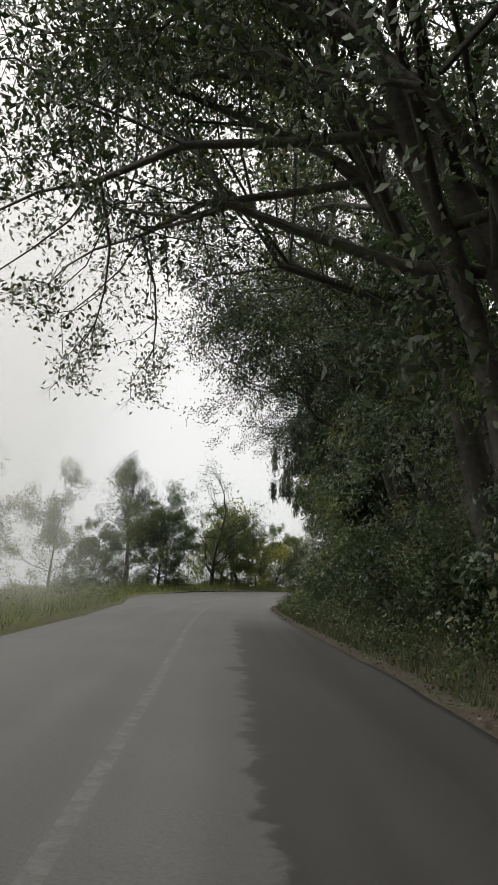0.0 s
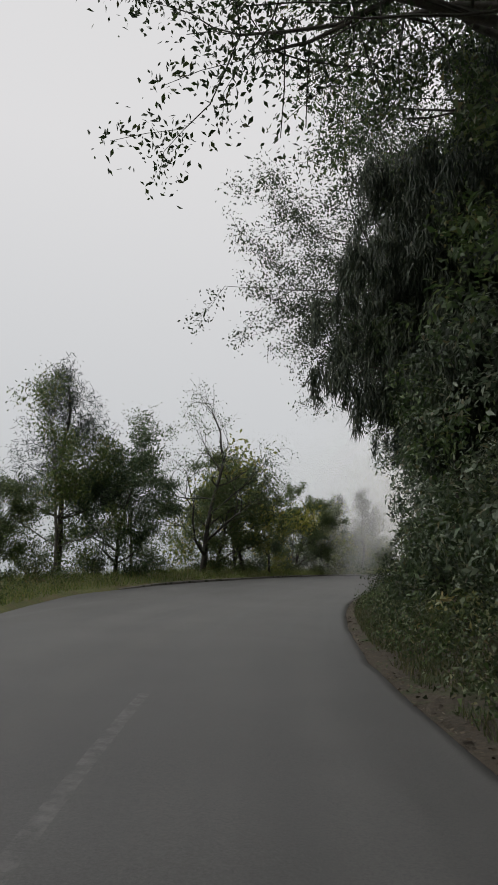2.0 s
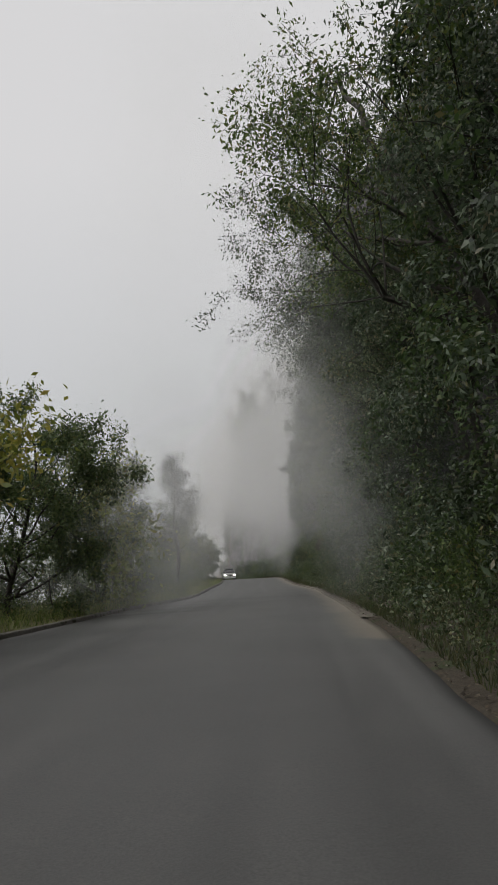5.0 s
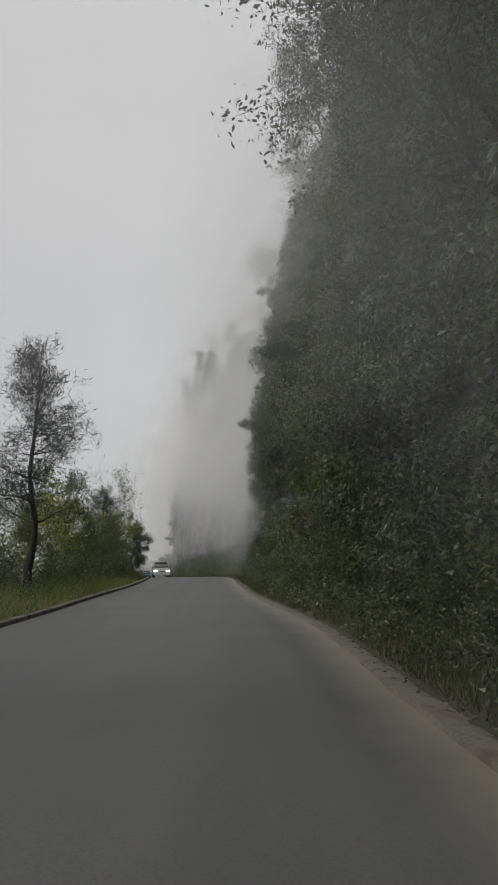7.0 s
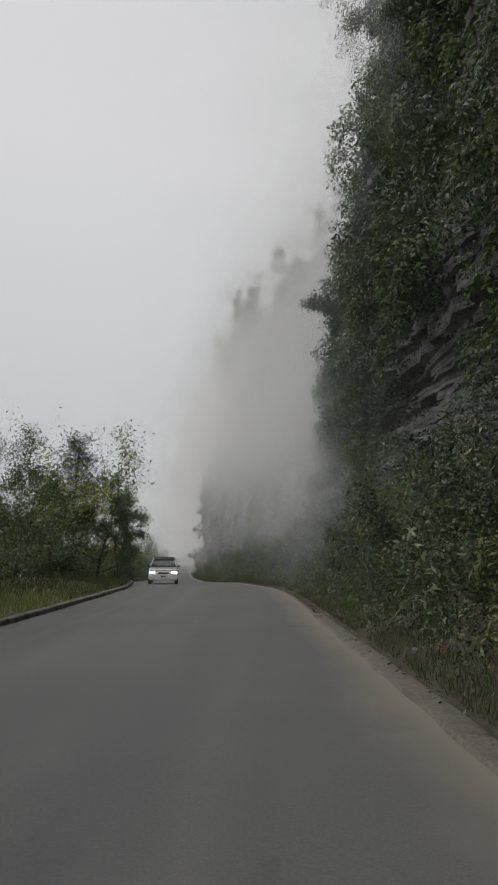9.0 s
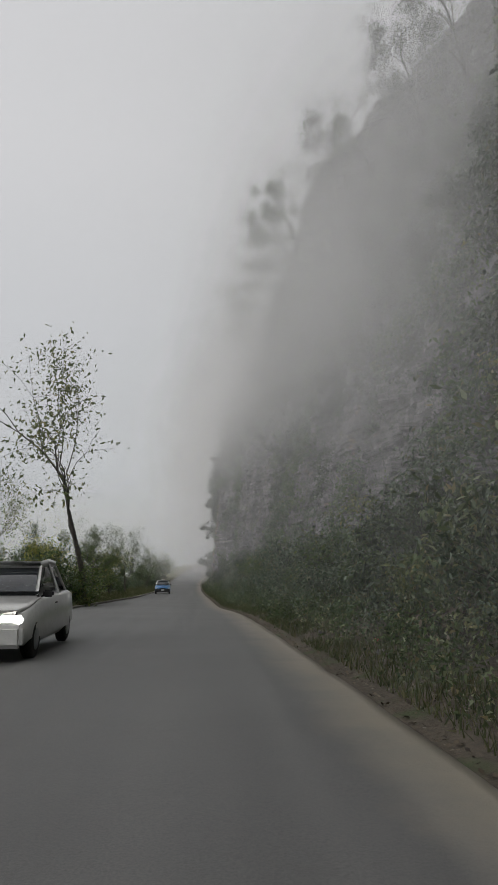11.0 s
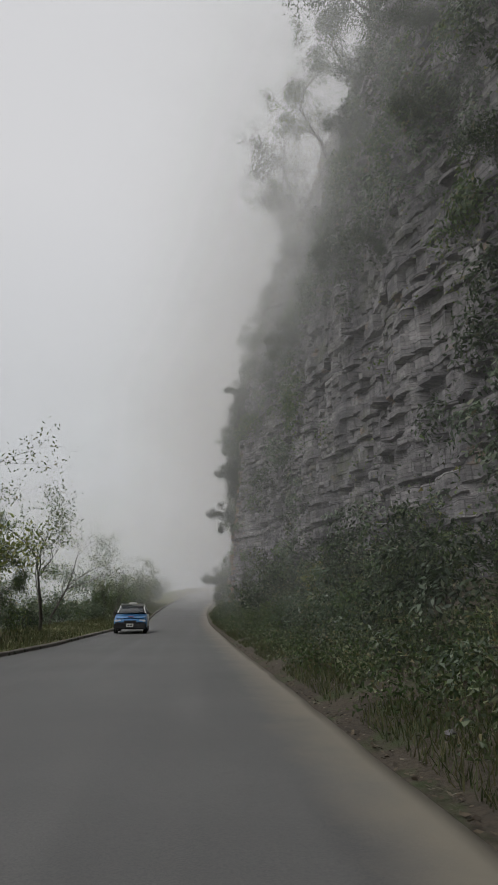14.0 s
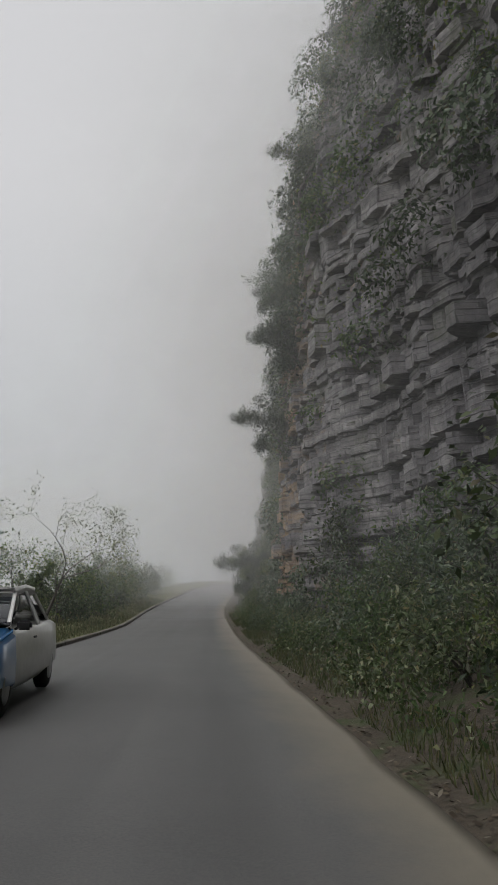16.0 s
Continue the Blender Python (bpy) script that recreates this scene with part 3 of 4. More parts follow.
def make_oak(name, seed, limbs, reach, per, size, leaf, bark, label, group, top=5.0, step=1.15, first=3, lean=-0.25, open_road=True, keep=0.6, spread=0.18, base=0.23, depth=3, simple=False):
    """A spreading tree: a bent trunk, big limbs that branch three times, and leaves in tufts on the twigs.
    open_road: its limbs on the -x side stay well above the traffic."""
    rnd = np.random.default_rng(seed)
    tree = tagged(new(name), label, "tree", group)
    segs, twigs = [], []
    p, r, d = Vector((0.3, 0, -0.6)), base, Vector((lean * 0.4, 0, 1))
    trunk = [p]
    for i in range(9):
        d = (d + Vector(rnd.normal(0, 0.09, 3)) + Vector((lean * 0.12, 0, 0.05))).normalized()
        q = p + d * step
        segs.append((p, q, r, r * 0.90))
        p, r = q, r * 0.90
        trunk.append(p)
    for i in range(limbs):
        k = first + int(i * (9.99 - first) / limbs)
        a = rnd.uniform(-1.15, 1.15) if i % 4 and lean else rnd.uniform(0, 6.283)
        way = Vector((-math.cos(a), math.sin(a), rnd.uniform(0.25, 0.9)))
        s2, t2 = branching(rnd, trunk[k], way, reach * rnd.uniform(0.75, 1.2) * (1.1 - 0.05 * k), base * (0.5 - 0.033 * k), depth, (lean, 0, -0.05), 0.62, (2, 3), 0.70, 0.17, 0.05)
        segs += s2
        twigs += t2
    s2, t2 = branching(rnd, trunk[-1], (0, 0, 1), top * 0.7, base * 0.4, depth, (0, 0, 0), 0.7, (2, 3), 0.7, 0.2, 0.08)
    segs, twigs = segs + s2, twigs + t2

    def clear(q):
        return not open_road or q.z > 3.6 + 0.16 * max(0.0, -q.x - 3.5) or q.x > -2.4

    segs = [g for g in segs if clear(g[0]) and clear(g[1])]
    twigs = [q for q in twigs if clear(q - Vector((0, 0, 0.5))) and rnd.random() < keep]
    v, f = tubes([g for g in segs if g[2] > 0.022] if simple else segs)
    part("trunk", mesh_of(name + "_wood", v, f, [bark]), tree)
    lv, lf = leaves(twigs, rnd, size, 0.6 if simple else 0.46, 0.7, spread, per, simple)
    part("crown", quick_mesh(name + "_leaves", lv, lf, leaf), tree)
    return tree


# big trees on the slope, their limbs reaching over the road but clear of the traffic
SLOPE, VERGE = "trees on the slope", "verge trees"
oak = [make_oak("oak_tree", 11, 12, 3.6, 24, 0.105, LEAF_DARK, BARK, "broad dark-leaved oak leaning over the road", SLOPE),
       make_oak("oak_tree", 23, 11, 3.2, 24, 0.105, LEAF_GREEN, BARK, "dense green-leaved oak on the wooded slope", SLOPE),
       make_oak("oak_tree", 37, 11, 3.0, 22, 0.105, LEAF_SHRUB, BARK, "grey-green leafy oak among dark undergrowth", SLOPE)]
oak.append(make_oak("oak_tree", 29, 13, 4.5, 24, 0.105, LEAF_SHRUB, BARK, "wide-spreading oak with limbs across the road", SLOPE, first=5))
far_oak = [make_oak("hillside_tree", 43, 9, 3.0, 6, 0.19, LEAF_DARK, BARK, "dark tree standing high on the steep slope", SLOPE, spread=0.34, keep=0.9, simple=True),
           make_oak("hillside_tree", 47, 8, 2.8, 6, 0.19, LEAF_GREEN, BARK, "leafy tree standing on the misty slope", SLOPE, spread=0.34, keep=0.9, simple=True)]
# trees across the road
ash = [make_oak("broadleaf_tree", 41, 12, 2.3, 28, 0.155, LEAF_TREE, BARK, "round-crowned dark green tree on the grassy verge", VERGE, 3.0, 0.72, 2, 0.0, False, 0.75, 0.2, 0.17),
       make_oak("broadleaf_tree", 53, 10, 2.2, 13, 0.15, LEAF_GREEN, PALEBARK, "thinly leaved green tree on the verge", VERGE, 3.0, 0.75, 3, 0.0, False, 0.7, 0.24, 0.14)]
bare_limbed = make_oak("bare_limbed_tree", 57, 11, 2.6, 3, 0.12, LEAF_TREE, BARK, "wide tree with thin foliage on dark bare limbs", VERGE, 3.0, 0.72, 2, 0.0, False, 0.6, 0.2, 0.18)
slender = make_tree("slender_tree", 61, (0.12, 0, 1), 2.9, 0.09, 4, (0.1, 0, 0.25), LEAF_LIGHT, 0.10, 6, 0.20, PALEBARK, "slender tree with a sparse feathery crown", "verge trees", rise=0.1, fork=0.52)
cliff_tree = [make_tree("cliff_tree", 63, (-0.3, 0, 1), 1.5, 0.075, 5, (-0.25, 0, 0.12), LEAF_TREE, 0.12, 5, 0.17, BARK, "crooked small tree rooted in the cliff", "trees on the cliff", fork=0.6),
              make_tree("cliff_tree", 65, (-0.5, 0.1, 0.9), 1.4, 0.07, 5, (-0.2, 0, 0.2), LEAF_DARK, 0.12, 6, 0.16, BARK, "small dark tree leaning out from a ledge", "trees on the cliff", fork=0.65)]
golden = make_tree("yellow_bush", 67, (0, 0, 1), 1.3, 0.06, 4, (0, 0, 0.1), LEAF_YELLOW, 0.12, 7, 0.22, BARK, "yellowing leafy bush on the verge", "verge bushes", rise=0.06)
bare = make_tree("bare_shrub", 71, (0.05, 0, 1), 1.6, 0.05, 4, (0, 0, 0.2), LEAF_TREE, 0.07, 1, 0.12, BARK, "nearly bare thin-branched shrub", "verge bushes", rise=0.15, fork=0.55)


def make_shrub(seed, stems, length, leaf, size, per, label, narrow=0.45, flop=0.5):
    """A bush of several stems from one root."""
    rnd = np.random.default_rng(seed)
    ob = tagged(new("leafy_shrub"), label, "shrub", "roadside shrubs")
    segs, twigs = [], []
    for i in range(stems):
        a = 6.283 * i / stems + rnd.uniform(-0.4, 0.4)
        way = (math.cos(a) * flop, math.sin(a) * flop, 1)
        s2, t2 = branching(rnd, (0.08 * math.cos(a), 0.08 * math.sin(a), -0.25), way, length * rnd.uniform(0.75, 1.2), 0.03, 2, (0, 0, 0), 0.55, (2, 3), 0.75, 0.2, 0.06)
        segs += s2
        twigs += t2
    v, f = tubes(segs, 4)
    part("stem", mesh_of("shrub_wood", v, f, [BARK]), ob)
    lv, lf = leaves(twigs, rnd, size, narrow, 0.0, 0.15, per)
    part("foliage", quick_mesh("shrub_leaves", lv, lf, leaf), ob)
    return ob


shrub = [make_shrub(73, 7, 0.95, LEAF_SHRUB, 0.125, 7, "dense grey-green roadside shrub", 0.34),
         make_shrub(79, 7, 0.85, LEAF_GREEN, 0.115, 7, "leafy green roadside shrub", 0.42),
         make_shrub(83, 7, 0.95, LEAF_DARK, 0.12, 7, "dark tangled shrub under the trees", 0.45, 0.7)]


def make_pine(seed, height, label):
    """A pine with tiers of spreading boughs that carry tufts of needles."""
    rnd = np.random.default_rng(seed)
    tree = tagged(new("pine_tree"), label, "tree", "verge trees")
    segs, tufts = [], []
    p, r = Vector((0, 0, -0.4)), 0.16
    for i in range(10):
        q = Vector((0.1 * math.sin(i), 0.08 * math.cos(i * 1.7), (i + 1) * height / 10))
        segs.append((p, q, r, r * 0.86))
        if i > 1:
            for _ in range(4):
                a, reach = rnd.uniform(0, 6.28), height * 0.36 * (1.08 - i / 10) * rnd.uniform(0.7, 1.2)
                b, br = q.copy(), r * 0.4
                for k in range(4):
                    e = b + Vector((math.cos(a) * reach / 4, math.sin(a) * reach / 4, reach * (0.07 + 0.03 * k))) + Vector(rnd.normal(0, 0.08, 3))
                    segs.append((b, e, br, br * 0.7))
                    b, br = e, br * 0.7
                    if k:
                        tufts += [e + Vector(rnd.normal(0, 0.24, 3)) for _ in range(5)]
        p, r = q, r * 0.86
    v, f = tubes(segs, 5)
    part("trunk", mesh_of("pine_wood", v, f, [BARK]), tree)
    lv, lf = leaves(tufts, rnd, 0.21, 0.10, -0.4, 0.15, 24)
    part("crown", quick_mesh("pine_needles", lv, lf, NEEDLE), tree)
    return tree


pine = make_pine(91, 7.0, "dark spreading pine on the grassy verge")

rnd = np.random.default_rng(5)
# overhanging trees along the first curve
for k, s, l, rz, size in [(0, 9, 5.0, 4, 1.5), (1, 2, 6.0, -15, 1.35), (1, 17, 7.2, -8, 1.3), (3, 10, 4.6, 6, 1.35), (0, 31, 7.5, 8, 1.0), (2, 22, 8.6, -10, 1.1), (3, 13.4, 5.3, -4, 1.15), (0, 55, 7.5, -5, 0.95), (0, 27, 7.6, -6, 1.0), (1, 33, 7.6, 12, 1.0), (0, 40, 10.6, 20, 0.9), (1, 49, 11.0, -10, 0.9), (0, 57, 8.6, 0, 0.85),
                          (1, 62, 7.2, 25, 0.9), (2, 69, 8.0, -12, 0.95), (1, 76, 7.2, 5, 0.95), (2, 83, 7.4, 15, 0.95), (0, 90, 9.0, -8, 0.95), (1, 97, 9.2, 10, 0.95), (2, 104, 6.8, 0, 0.85)]:
    plant(oak[k], s, l, None, rz, size)


def make_weeping_pine(seed, height, label):
    """A tall pine whose boughs droop under long curtains of needles."""
    rnd = np.random.default_rng(seed)
    tree = tagged(new("weeping_pine"), label, "tree", SLOPE)
    segs, hang = [], []
    p, r = Vector((0, 0, -0.6)), 0.24
    for i in range(14):
        q = Vector((0.12 * math.sin(i), 0.1 * math.cos(i * 1.7), (i + 1) * height / 14))
        segs.append((p, q, r, r * 0.88))
        if i > 3:
            for _ in range(10):
                a, reach = rnd.uniform(0, 6.28), height * 0.36 * (1.12 - 0.05 * i) * rnd.uniform(0.55, 1.15)
                if q.z < 5.5 and math.cos(a) < -0.2:
                    reach *= 0.45
                b, br = q.copy(), r * 0.3
                for k in range(6):
                    e = b + Vector((math.cos(a), math.sin(a), 0.5 - 0.17 * k)) * (reach / 6) + Vector(rnd.normal(0, 0.09, 3))
                    segs.append((b, e, br, br * 0.75))
                    b, br = e, br * 0.75
                    if k:
                        for _ in range(3):
                            tip = e + Vector(rnd.normal(0, 0.30, 3))
                            hang += [tip - Vector((0, 0, z)) for z in np.arange(0, rnd.uniform(0.3, 1.1), 0.22)]
        p, r = q, r * 0.88
    v, f = tubes(segs, 5)
    part("trunk", mesh_of("weeping_pine_wood", v, f, [BARK]), tree)
    lv, lf = leaves(hang, rnd, 0.36, 0.15, 3.2, 0.11, 24, True)
    part("crown", quick_mesh("weeping_pine_needles", lv, lf, NEEDLE), tree)
    return tree


weeping = make_weeping_pine(97, 14.0, "tall dark pine with drooping curtains of needles")
for s, l, rz, size in [(46, 5.0, 0, 1.0), (51, 6.4, 120, 0.85), (43, 8.0, 60, 1.0)]:
    plant(weeping, s, l, None, rz, size)
plant(oak[0], 53, 7.0, None, 0, 1.0)
# the wood on the slope behind them
for s in np.arange(-4, 116, 7.0):
    for l in (9.5, 14.0):
        plant(far_oak[int(rnd.integers(0, 2))], s + rnd.uniform(-2, 2), l + rnd.uniform(-1, 1), None, rnd.uniform(-70, 70), rnd.uniform(0.8, 1.1))
# undergrowth at the foot of the slope
for s in np.arange(3, 108, 2.3):
    plant(shrub[2 if s < 60 else int(rnd.integers(0, 3))], s, right_edge(s) + rnd.uniform(2.0, 2.6), None, rnd.uniform(-180, 180), rnd.uniform(0.65, 1.05))
    plant(shrub[int(rnd.integers(0, 3))], s + rnd.uniform(0.5, 1.5), right_edge(s) + rnd.uniform(3.2, 4.6), None, rnd.uniform(-180, 180), rnd.uniform(1.0, 1.5))
# shrubs under the cliff
for s in np.arange(108, 256, 2.0):
    e = right_edge(s)
    plant(shrub[int(rnd.integers(0, 2))], s, e + 1.9 + 0.7 * wave(s * 0.21, 8.0, 0.0) + rnd.uniform(-0.2, 0.3), None, rnd.uniform(-180, 180), rnd.uniform(0.35, 0.7))
    if rnd.random() < 0.8:
        plant(shrub[int(rnd.integers(0, 3))], s + rnd.uniform(0.2, 1.6), e + rnd.uniform(2.5, 3.7), None, rnd.uniform(-180, 180), rnd.uniform(0.7, 1.15) * (1.0 if s < 180 else 0.72 if rnd.random() < 0.7 else 1.15))


def bare_rock(s, h):
    """Where the rock shows between the plants."""
    spots = [(131, 6.2, 2.6, 1.1), (161, 7.0, 6.0, 3.0), (172, 9.0, 4.0, 3.5), (203, 9.5, 7.5, 5.5), (219, 5.6, 5.0, 3.0), (229, 5.0, 3.5, 2.8), (228, 9.5, 3.0, 2.5), (209, 14.0, 3.5, 2.2), (222, 11.5, 4.0, 1.8)]
    return any(((s - a) / w) ** 2 + ((h - b) / t) ** 2 < 1 + 0.9 * wave(s * 0.4, h * 0.4, 3.0) for a, b, w, t in spots)


def cover(name, spots, per, size, spread, material, label, seed):
    """Creepers and seedlings that nobody could count, as one mass of leaves."""
    rnd = np.random.default_rng(seed)
    v, f = leaves(spots, rnd, size, 0.6, 0.5, spread, per, True)
    return tagged(new(name, quick_mesh(name, v, f, material)), label, "creepers", kind="stuff")


def clumps(name, heaps, size, material, label, seed, narrow=0.42, dense=95):
    """Heaps of foliage that nobody could count: leaves lie like scales over rounded clumps, with dark gaps between them.
    heaps: place, radius and the way each one faces."""
    rnd = np.random.default_rng(seed)
    count = np.array([int(dense * r * r) + 12 for _, r, _ in heaps])
    c = np.repeat(np.array([tuple(p) for p, _, _ in heaps]), count, axis=0)
    r = np.repeat(np.array([q for _, q, _ in heaps]), count)[:, None]
    face = np.repeat(np.array([tuple(w) for _, _, w in heaps]), count, axis=0)
    n = len(c)
    d = rnd.normal(0, 1, (n, 3)) + face * 0.75 + np.array([0, 0, 0.45])
    d /= np.linalg.norm(d, axis=1)[:, None]
    lumps = 1 + 0.22 * np.sin(d[:, :1] * 7 + c[:, :1]) * np.sin(d[:, 1:2] * 6 + c[:, 2:]) + 0.16 * np.sin(d[:, 2:] * 9 + c[:, 1:2])
    base = c + d * r * lumps * rnd.uniform(0.78, 1.08, (n, 1)) * np.array([1, 1, 0.85])
    up = d + rnd.normal(0, 0.45, (n, 3)) + np.array([0, 0, 0.25])
    up /= np.linalg.norm(up, axis=1)[:, None]
    way = rnd.normal(0, 1, (n, 3)) + d * 0.6 - np.array([0, 0, 0.5])
    way -= up * np.sum(way * up, axis=1)[:, None] * 0.85
    way /= np.linalg.norm(way, axis=1)[:, None]
    side = np.cross(way, up)
    side /= np.linalg.norm(side, axis=1)[:, None] + 1e-9
    length = size * rnd.uniform(0.6, 1.35, (n, 1))
    w = length * narrow * 0.5
    mid = base + way * length * 0.45
    v = np.stack([base, mid + side * w + up * w * 0.3, base + way * length - up * length * 0.12, mid - side * w + up * w * 0.3], 1).reshape(-1, 3)
    return tagged(new(name, quick_mesh(name, v, np.arange(4 * n).reshape(-1, 4), material)), label, "bushes", kind="stuff")


def to_road(s):
    d = heading(s)
    return Vector((-d[1], d[0], 0.15))


spots = [[], [], []]
for s in np.r_[np.arange(94, 221, 1.25), np.arange(221, 240, 0.6), np.arange(240, 262, 1.25)]:
    for h in np.arange(1.5, 31, 1.25):
        ss, hh = s + rnd.uniform(-0.6, 0.6), h + rnd.uniform(-0.6, 0.6)
        if 223 < ss < 242 and hh < 8.5 and rnd.random() < 0.75 or bare_rock(ss, hh) and rnd.random() < 0.95 or rnd.random() < (0.06 if hh < 11 or ss < 160 else 0.18):
            continue
        pick = wave(ss * 0.15, hh * 0.2, 60.0) + rnd.uniform(-0.25, 0.25)
        spots[0 if pick < -0.12 else 1 if pick < 0.12 else 2].append(at(ss, cliff_l(ss, hh) + 0.1 - rnd.uniform(0.0, 0.3), hh))
for k, (mat, text) in enumerate(((LEAF_DARK, "dark creepers and ferns hanging on the cliff"), (LEAF_SHRUB, "grey-green creepers covering the cliff"), (LEAF_GREEN, "green creepers and seedlings on the cliff"))):
    cover("cliff_creepers", spots[k], 62, 0.13, 0.42, mat, text, 200 + k)
spots = [[], []]
for s in np.arange(-2, 112, 1.3):
    for l in np.arange(3.4, 12.5, 1.2):
        ss, ll = s + rnd.uniform(-0.6, 0.6), max(l, right_edge(s) + 2.0) + rnd.uniform(-0.3, 0.6)
        spots[int(rnd.integers(0, 2))].append(at(ss, ll, ground_height(ss, ll) + rnd.uniform(0.1, 1.1)))
for k, mat in enumerate((LEAF_DARK, LEAF_SHRUB)):
    cover("undergrowth", spots[k], 100, 0.14, 0.38, mat, "tangled dark undergrowth on the wooded slope", 210 + k)

heaps = [[], [], [], []]
for s in np.arange(1, 108, 1.05):
    for h in np.arange(0.5, 7.0, 0.95):
        if wave(s * 0.25, h * 0.4, 70.0) > -0.26:
            l = right_edge(s) + 2.7 + 1.5 * wave(s * 0.4, h * 0.45, 80.0) + rnd.uniform(-0.3, 0.4) - 0.10 * h
            kind = int(rnd.integers(0, 3)) if s > 34 else int(rnd.choice(4, p=(0.1, 0.35, 0.35, 0.2)))
            heaps[kind].append((at(s + rnd.uniform(-0.5, 0.5), l, h + rnd.uniform(-0.4, 0.4)), rnd.uniform(0.35, 0.8), to_road(s)))
for k, mat in enumerate((LEAF_DARK, LEAF_SHRUB, LEAF_GREEN, LEAF_LIGHT)):
    clumps("leaf_curtain", heaps[k], 0.15, mat, "low boughs and vines hanging under the trees", 220 + k, 0.45, 300)
spots = [[], []]
for s in np.arange(40, 292, 1.2):
    for d in (2.2, 3.4, 4.6, 6.0, 7.4):
        if wave(s * 0.16, d, 90.0) > -0.25 and (d > 3 or 92 < s < 195 or s > 238):
            l = left_edge(s) - d + rnd.uniform(-0.6, 0.6)
            spots[int(rnd.integers(0, 2))].append(at(s + rnd.uniform(-0.5, 0.5), l, ground_height(s, l) + rnd.uniform(0.2, (1.0 if s < 190 else 1.5) + 0.38 * d)))
for k, mat in enumerate((LEAF_SHRUB, LEAF_GREEN)):
    cover("verge_thicket", spots[k], 170, 0.11, 0.38, mat, "low green thicket between the verge trees", 230 + k)

# the closed wall of boughs on the slope before the cliff begins
heaps = [[], [], []]
for s in np.arange(8, 108, 1.5):
    for h in np.arange(6.5, 19 if s > 60 else 13, 1.5):
        if wave(s * 0.22, h * 0.3, 71.0) > -0.3 and not 29 < s < 61:
            l = right_edge(s) + 2.9 + 0.07 * h + 3.4 * wave(s * 0.17, h * 0.2, 81.0) + rnd.uniform(-0.3, 0.4)
            heaps[int(rnd.choice(3, p=(0.25, 0.45, 0.3)))].append((at(s + rnd.uniform(-0.7, 0.7), l, h + rnd.uniform(-0.6, 0.6)), rnd.uniform(0.6, 1.15), to_road(s)))
for k, mat in enumerate((LEAF_DARK, LEAF_SHRUB, LEAF_GREEN)):
    clumps("slope_foliage", heaps[k], 0.19, mat, "dense dark boughs of the trees on the slope", 225 + k, 0.46, 280)
# bushes rooted in the cracks and on the ledges of the cliff
heaps = [[], [], []]
for s in np.arange(94, 300, 1.35):
    for h in np.arange(3.2, 33, 1.35):
        ss, hh = s + rnd.uniform(-0.7, 0.7), h + rnd.uniform(-0.7, 0.7)
        rare = 0.08 if ss < 150 or hh > 12 else 0.25
        if 223 < ss < 242 and hh < 10 and rnd.random() < 0.7 or bare_rock(ss, hh) or bare_rock(ss, hh + 0.9) or rnd.random() < rare or wave(ss * 0.3, hh * 0.35, 75.0) < -0.3:
            continue
        pick = wave(ss * 0.15, hh * 0.2, 60.0) + rnd.uniform(-0.25, 0.25)
        r = rnd.uniform(0.4, 1.0) * (1.15 if ss < 150 else 0.9)
        heaps[0 if pick < -0.08 else 1 if pick < 0.16 else 2].append((at(ss, cliff_l(ss, hh) - 0.35 * r - 0.9 * max(0.0, wave(ss * 0.35, hh * 0.4, 95.0)), hh), r, to_road(ss)))
for s in np.arange(104, 149, 1.6):
    for h in np.arange(6.5, 25, 1.6):
        ss, hh, r = s + rnd.uniform(-0.8, 0.8), h + rnd.uniform(-0.8, 0.8), rnd.uniform(0.6, 1.15)
        if not bare_rock(ss, hh) and rnd.random() < 0.8:
            heaps[int(rnd.integers(0, 3))].append((at(ss, cliff_l(ss, hh) - 0.3 * r, hh), r, to_road(ss)))
for k, (mat, text) in enumerate(((LEAF_DARK, "dark bushes rooted in cracks of the cliff"), (LEAF_SHRUB, "grey-green bushes rooted in cracks of the cliff"), (LEAF_GREEN, "green bushes rooted in cracks of the cliff"))):
    clumps("cliff_bushes", heaps[k], 0.165, mat, text, 250 + k, 0.46, 400)
# the thicket of long-leaved bushes at the foot of the cliff
heaps = [[], [], [], [], []]
for s in np.arange(94, 262, 0.95):
    tall = (3.6 if s < 152 else 2.4) + 3.0 * wave(s * 0.17, 4.0, 12.0) + 1.2 * wave(s * 0.5, 4.0, 17.0)
    for h in np.arange(0.35, tall, 0.75):
        ss, r = s + rnd.uniform(-0.4, 0.4), rnd.uniform(0.35, 0.72)
        d = max(1.05, 1.3 + 0.38 * h + 0.8 * wave(ss * 0.3, h * 0.3, 14.0) + rnd.uniform(-0.15, 0.3))
        if wave(ss * 0.28, h * 0.3, 16.0) > -0.3:
            tone = wave(ss * 0.22, h * 0.25, 18.0) + rnd.uniform(-0.3, 0.3)
            heaps[0 if tone < -0.3 else 1 if tone < 0.05 else 2 if tone < 0.3 else 3 if tone < 0.5 else 4].append((at(ss, right_edge(ss) + d + 0.6 * r, h + ground_height(ss, right_edge(ss) + d) * 0.3), r, to_road(ss)))
for k, mat in enumerate((LEAF_DARK, LEAF_SHRUB, LEAF_GREEN, LEAF_LIGHT, LITTER)):
    clumps("roadside_thicket", heaps[k], 0.13, mat, "dense long-leaved bushes at the foot of the cliff", 255 + k, 0.36, 460)
